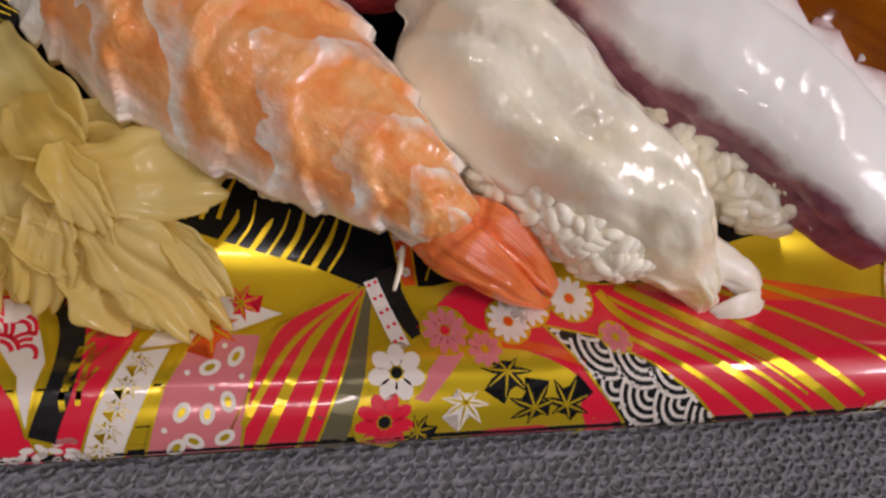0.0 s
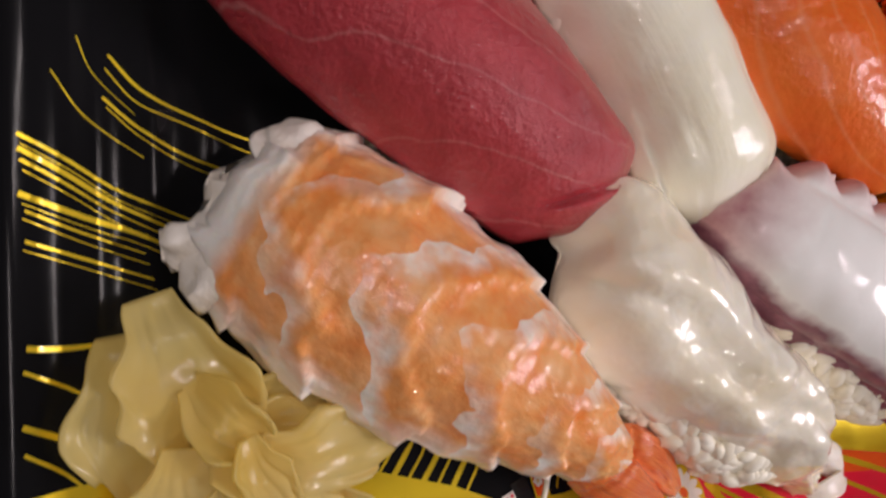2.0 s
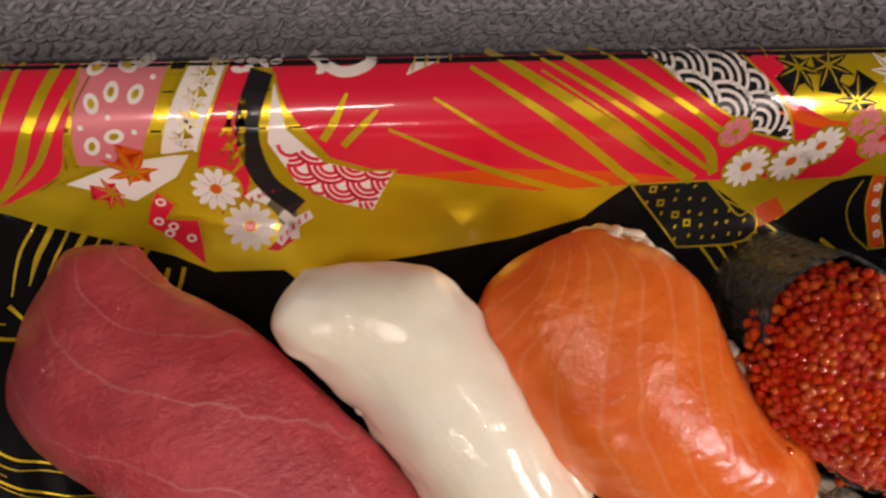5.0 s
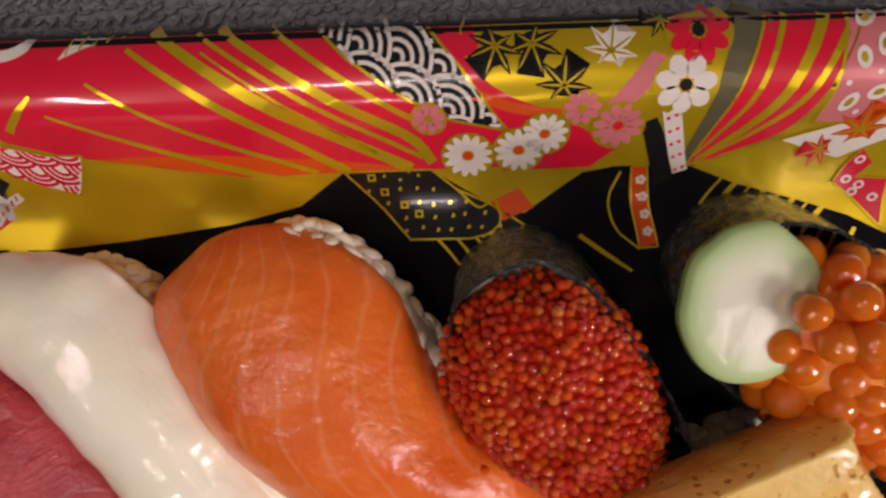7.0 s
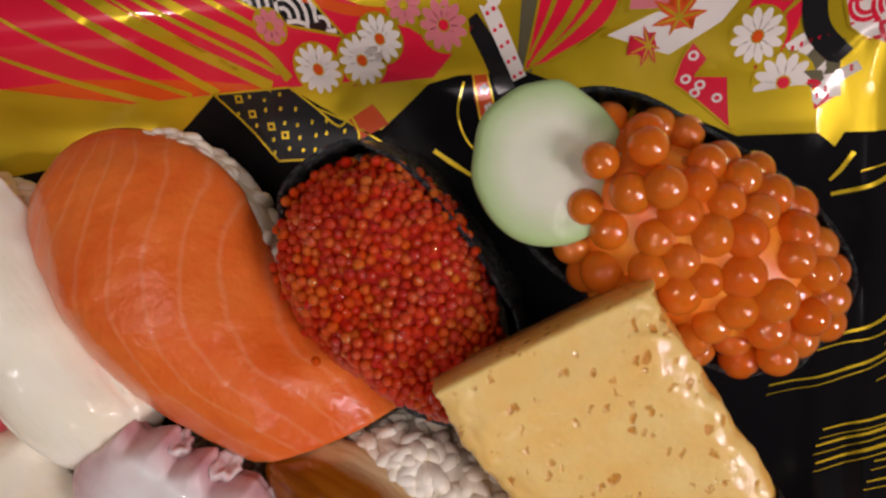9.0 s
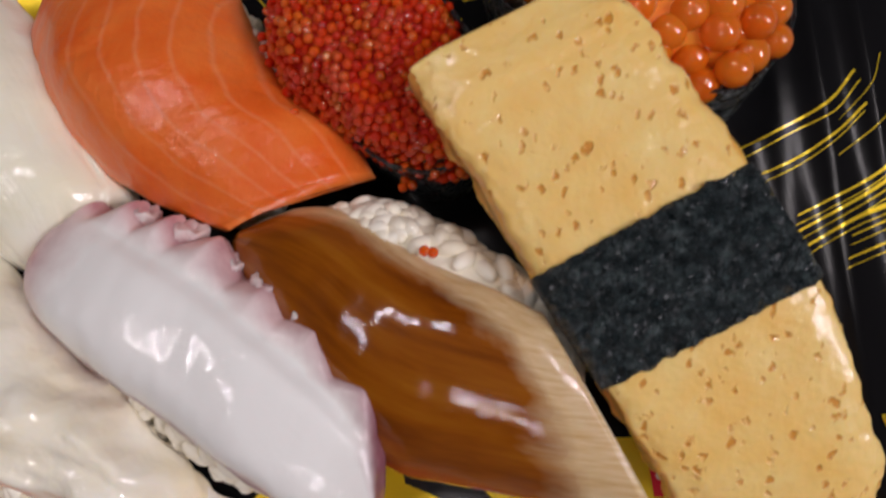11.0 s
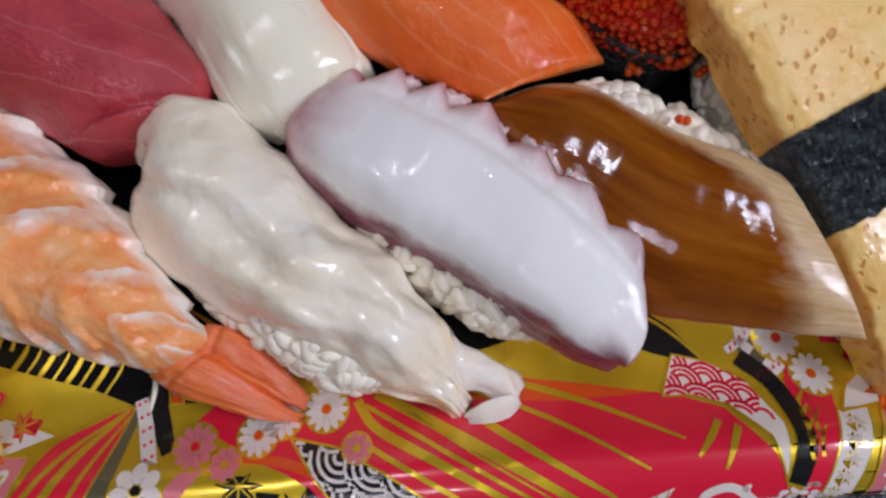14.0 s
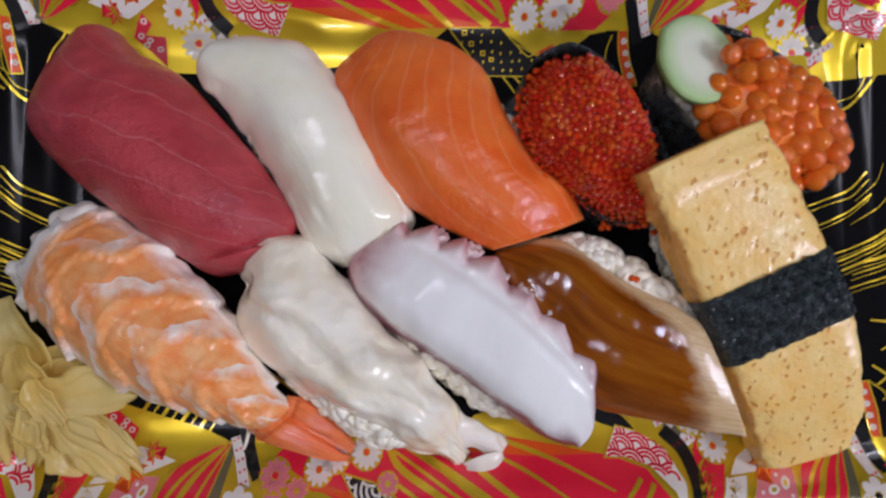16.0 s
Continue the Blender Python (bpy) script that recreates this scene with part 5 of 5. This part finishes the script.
# flowers
for fx, fy, fr, n_, col, cen in ((28, 55.6, 4.0, 13, "white", "vermilion"), (35.8, 56.4, 3.9, 13, "white", "vermilion"), (39.6, 59.2, 3.6, 12, "white", "vermilion"),
                                 (50.2, 60.3, 3.8, 11, "pink", "red"), (44.6, 63.4, 2.8, 9, "pink", "gold"), (58.6, 66.4, 4.4, 7, "white", "black"), (60.4, 73.6, 4.6, 9, "red", "black"),
                                 (101.8, 48.2, 4.6, 12, "white", "red"), (97.3, 55.2, 4.0, 12, "white", "vermilion"), (22.5, 62.3, 2.6, 8, "pink", "gold"), (-3, 75.5, 0.1, 3, "gold", "gold")):
    flower(fx, fy, fr, n_, col, cen, 4)
stamp("red", [(33, 52.6), (47, 53), (55, 60), (45, 57)], 3)
# dotted black patch
DOT = [(8, 53), (22, 53.2), (26, 49.5), (31, 47), (37, 43), (28, 40.8), (18, 40.8), (14, 46)]
stamp("black", DOT, 2)
outline(DOT, .35, 3)
rng = random.Random(5)
for i in range(9):
    for j in range(5):
        p = (12 + i * 2.6 + rng.uniform(-.4, .4), 42.6 + j * 2.3 + rng.uniform(-.4, .4))
        if inside(p, DOT) and inside((p[0] + .8, p[1] + .6), DOT):
            if (i + j) % 4 == 0 and i < 4:
                oval("gold", p[0], p[1], .95, .95, 3, 45, 4)
                oval("black", p[0], p[1], .45, .45, 4, 45, 4)
            else:
                oval("gold", p[0], p[1], .28, .42, 3, -20, 8)
stamp("vermilion", [(31.5, 47.2), (36, 49.5), (38.5, 46), (33.5, 43.8)], 3)
ribbon("gold", [(26, 49.5), (29.5, 46.2), (32, 47.5), (33, 43.5), (30, 41)], .4, .3, 4)
# ribbons and the dark gap between the panels
ribbon("grey", [(69, 77.2), (67, 71), (64.5, 62), (62, 53)], 5.0, 2.4, 2)
ribbon("black", [(54.5, 61), (56.5, 57), (59, 50)], 2.4, 3.0, 3)
ribbon("white", [(57.2, 63), (59, 58), (61.2, 51.8)], 2.5, 2.3, 4)
for i in range(5):
    for dx_ in (-.5, .5):
        oval("red", 57.7 + i * .8 + dx_, 61.6 - i * 2.3 + .5 * dx_, .32, .32, 5, n=7)
ribbon("vermilion", [(54.6, 53), (55.4, 47), (57.6, 39)], 2.4, 3.0, 2)
outline([(53.6, 53), (54.2, 46), (56, 38.6), (59, 38.8), (57, 46), (56, 53)], .3, 3)
for i in range(4):
    flower(55.3 + .6 * i, 50.5 - 3 * i, .9, 5, "white", "gold", 3, None)
ribbon("gold", [(52, 52), (50.5, 47), (52, 42), (56, 38.4)], .35, .35, 1)
ribbon("gold", [(46, 41), (50, 38), (55, 34.5)], .8, .5, 1)
for i in range(3):
    ribbon("gold", [(21 + 3.2 * i, 42.5), (24 + 3.2 * i, 39), (26.5 + 3.2 * i, 35.5 - i)], .5, .3, 1)
    ribbon("gold", [(-74 + 2.6 * i, 41.5), (-75.2 + 2.6 * i, 38), (-77 + 2.6 * i, 34)], .7, .3, 1)
for i in range(8):
    ribbon("gold", [(68 + 2.5 * i, 50.5 - .6 * i), (65 + 2.5 * i, 45.5 - .5 * i), (63 + 2.7 * i, 38.5 + (i % 3) * 1.5)], .9 if i % 2 else .45, .2, 1, n=8)
# second red panel
PANEL_B = [(62, 53), (65.6, 64), (70.5, 77.2), (84, 77.2), (79.5, 68), (76, 59), (68, 54.4)]
stamp("red", PANEL_B, 3)
outline(PANEL_B, .4, 4)
for pts, w0, w1 in (([(63, 53.5), (71, 62), (78.5, 76.8)], .6, 1.5), ([(64, 54), (73.5, 61.5), (80.5, 73)], .4, 1.0), ([(62.8, 54.5), (68, 63.5), (73, 77)], .4, .8), ([(66, 54), (75, 58.5), (79, 66)], .5, .8)):
    ribbon("gold", pts, w0, w1, 4)
# pink panel with petals
PANEL_C = [(81, 77.2), (94, 77.2), (91, 67), (87, 59.5), (78, 60), (79.5, 68)]
stamp("pink", PANEL_C, 4)
outline(PANEL_C, .45, 5)
for px, py, a in ((83, 74.5, 30), (87.2, 74.8, -30), (85.2, 71, 80), (88.6, 70.6, 60), (82.4, 69.4, 100), (85, 64.6, 20), (81.5, 63.2, 60), (89.6, 75.6, 40)):
    oval("white", px, py, 1.55, 1.05, 5, a)
    oval("gold", px, py, .75, .45, 6, a)
for px, py in ((84.6, 67.4), (88, 65.2), (80.6, 66), (83.2, 61.6), (91, 73), (86.6, 61.8)):
    oval("white", px, py, .42, .42, 5, n=8)
# white leaf with maple
BAND = [(74.5, 57), (84, 60.4), (95.5, 62), (92, 57.5), (84.5, 53.4)]
stamp("white", BAND, 5)
outline(BAND, .4, 6)
maple(85.6, 58.6, 5.0, 100, "vermilion", 7)
maple(81.4, 55.2, 3.6, 200, "red", 7)
LONG = [(90.5, 61.5), (93.4, 69), (97, 77.2), (102.5, 77.2), (99.5, 69), (96.2, 61.6)]
stamp("red", [(96, 77.2), (105.5, 77.2), (104.5, 63), (102, 54), (98, 50), (94, 55), (96.5, 62)], 3)
stamp("white", LONG, 4)
outline(LONG, .4, 5)
for i in range(5):
    t = i / 4
    maple(94.2 + 5.2 * t, 63.5 + 12 * t, 2.3, 65, "gold", 5, "white")
for i in range(4):
    ribbon("gold", [(100.5 + .6 * i, 58 + 2.5 * i), (102.4 + .5 * i, 60 + 2.4 * i), (102.8 + .3 * i, 62.5 + 2.4 * i)], .4, .8, 5, n=6)
# small red flag with rings
FLAG = [(88, 55.3), (90.4, 52.6), (88.6, 50.2), (93.6, 49.8), (94, 41.6), (89.4, 46), (85.2, 49.4), (86.4, 52.8)]
stamp("red", FLAG, 5)
outline(FLAG, .3, 6)
for px, py in ((88.2, 53.2), (87.2, 49.8), (89.4, 48.8), (88.6, 47.6), (92, 46.6)):
    oval("white", px, py, .85, .75, 6, n=10)
    oval("red", px, py, .45, .38, 7, n=8)
stamp("red", [(97, 53), (98.6, 45), (106, 43.6), (109, 45.6), (103.5, 53)], 3)
stamp("grey", [(103, 52.5), (110, 54), (109.5, 48.5), (105, 46.5)], 3)
for pts in ([(102, 53), (104.5, 54.5), (107.6, 55)], [(105.6, 55.6), (105, 53.6), (104, 52.2)], [(106, 45), (108.5, 48), (112, 50)], [(107, 50.4), (108.6, 48.6), (109, 45.6)]):
    ribbon("white", pts, 1.8, 1.5, 4, n=8)
for i in range(10):
    oval("red", 102.6 + (i % 5) * 1.2, 53 + (i % 5) * .45 + .3 * (i // 5), .26, .26, 5, n=6)
    oval("red", 106.6 + (i % 5) * 1.1, 45.6 + (i % 5) * .95 + .5 * (i // 5), .26, .26, 5, n=6)
stamp("gold", [(100, 45.6), (112, 52), (114, 46), (109, 38), (105, 42)], 1)
# bare black wedge below the gold field
stamp("black", [(39, -40.5), (40.5, -47.8), (48, -51.1), (58.5, -54.3), (55, -49.7), (52, -46.3), (47, -42.7), (44, -39.5)], 1, False)
ribbon("gold", [(44.5, -42.5), (49, -45.1), (53.5, -48.7), (57.6, -53.3)], .7, .5, 2, False)
ribbon("gold", [(47, -42.1), (51, -44.5), (55, -48.3), (58.6, -52.9)], .4, .3, 2, False)
# black band and pink wave cloud
ribbon("black", [(-52.4, 73.5), (-55, 65), (-53.8, 56.5), (-49, 51.2)], 3.4, 3.4, 5)
CLOUD = [(-50.6, 73), (-49, 65), (-44, 59.5), (-38, 57.6), (-32.8, 57.4), (-36.6, 50), (-43, 51.8), (-49, 55.6), (-52.4, 63)]
stamp("white", CLOUD, 4)
outline(CLOUD, .4, 5)
scales([(-51, 63), (-44, 60), (-38, 57.6), (-32.8, 57.4), (-36.6, 50), (-43, 51.8), (-49, 55.6)], 3.4, "red", .6, 5, 150, 3)
for i in range(26):
    rr_ = random.Random(i)
    oval("white", -60 + rr_.uniform(0, 17), 73.4 + rr_.uniform(0, 3.4), .95, .5, 3, rr_.uniform(-60, 60), 8)
stamp("vermilion", [(-60, 68), (-57, 64), (-56, 56), (-60, 52), (-63, 58)], 2)
for i in range(4):
    ribbon("gold", [(-61 + i * .6, 55 + 3 * i), (-58.6 + .4 * i, 57.4 + 3 * i), (-58 + .3 * i, 60 + 3 * i)], .4, .7, 3, n=6)

# gold sweeping lines on the short sides
SWEEPS = (([(-104.2, 15), (-100, 10.5), (-93.6, 7.6), (-80, 2.6)], 1.0, .5), ([(-104.6, 13), (-100.5, 8.6), (-94, 6.2), (-82, 1.2)], .5, .3), ([(-105, 9), (-100, 4.8), (-93, 1.2), (-85, -1)], .9, .5),
          ([(-117.7, 4.8), (-110, .6), (-103.5, -3.6), (-93, -8)], 1.2, .5), ([(-117.6, 3), (-110, -1.4), (-103.5, -5.6), (-92, -11)], 1.5, .6), ([(-117.4, 1.4), (-110, -2.8), (-104, -6.6), (-94, -11.5)], .7, .3),
          ([(-117.4, -3.4), (-107, -7.6), (-101, -9.6), (-92, -14)], 1.7, .6), ([(-117, -5.4), (-108, -9.4), (-100, -12.4)], .8, .4), ([(-116, -10), (-108, -12.8), (-99, -16)], 1.0, .5),
          ([(-117, -24), (-110, -24.6), (-104, -24.2)], 1.7, 1.0), ([(-117, -26), (-111, -29), (-106, -32)], 1.2, .8), ([(-117, -33), (-110, -36.5), (-105, -41)], 1.8, 1.2), ([(-117, -36), (-111, -40), (-106, -45)], 1.2, .6),
          ([(-109, 44), (-103, 35.4), (-99, 32), (-93.6, 30.6)], 1.5, 1.3), ([(-105, 47), (-104.6, 41), (-102, 36), (-97.4, 34)], .5, .5), ([(-96.6, 37), (-95, 34.6), (-93.4, 32.8)], 1.4, 1.0), ([(-111, 12), (-107, 6), (-100, 1)], .4, .3), ([(-108, 17), (-106, 12), (-101, 7)], .3, .2))
FINE = tuple(([(x + .4, y - 1.3 - .1 * i) for i, (x, y) in enumerate(pts)], .35, .25) for pts, w0, w1 in SWEEPS[2:9])
for pts, w0, w1 in SWEEPS + FINE:
    w0, w1 = 0.75 * w0, 0.75 * w1
    ribbon("gold", pts, w0 * 0.6, w1 * 0.6, 1, False, 26)
    ribbon("gold", [(15 - x, y) for x, y in pts], w0 * 0.6, w1 * 0.6, 1, False, 26)

for key, bm in LAYERS.items():
    bmesh.ops.triangulate(bm, faces=[f for f in bm.faces if len(f.verts) > 4])
    for sign in (1, -1):
        for k_ in range(34):
            y = CY + sign * (37.0 + 1.2 * k_)
            bmesh.ops.bisect_plane(bm, geom=bm.verts[:] + bm.edges[:] + bm.faces[:], plane_co=(0, y, 0), plane_no=(0, 1, 0))
    for ins in [1.0 + 0.75 * q_ for q_ in range(36)] if key in ("gold", "vermilion") else (3.0, 8.5, 14, 20, 26.5):
        for sign in (1, -1):
            bmesh.ops.bisect_plane(bm, geom=bm.verts[:] + bm.edges[:] + bm.faces[:], plane_co=(CX + sign * (HX - ins), 0, 0), plane_no=(1, 0, 0))
    gone = []
    for f in bm.faces:
        c = f.calc_center_median()
        dx, dy = abs(c.x - CX) - (HX - RAD), abs(c.y - CY) - (HY - RAD)
        if RAD - math.hypot(max(dx, 0), max(dy, 0)) - min(max(dx, dy), 0) < 0.03:
            gone.append(f)
    bmesh.ops.delete(bm, geom=gone, context="FACES")
    for vt in bm.verts:
        vt.co = Vector((vt.co.x, vt.co.y, tray_height(vt.co.x, vt.co.y) + 0.07 + 0.045 * vt.co.z)) * MM
    bm.normal_update()
    flip = [f for f in bm.faces if f.normal.z < 0]
    bmesh.ops.reverse_faces(bm, faces=flip)
    part(key + "_print", bm, PRINT[key], tray, {"gold": "metallic gold", "red": "bright red", "black": "black", "white": "white", "pink": "pink", "grey": "olive grey", "vermilion": "orange-red"}[key] + " printed motifs")["kind"] = "stuff"
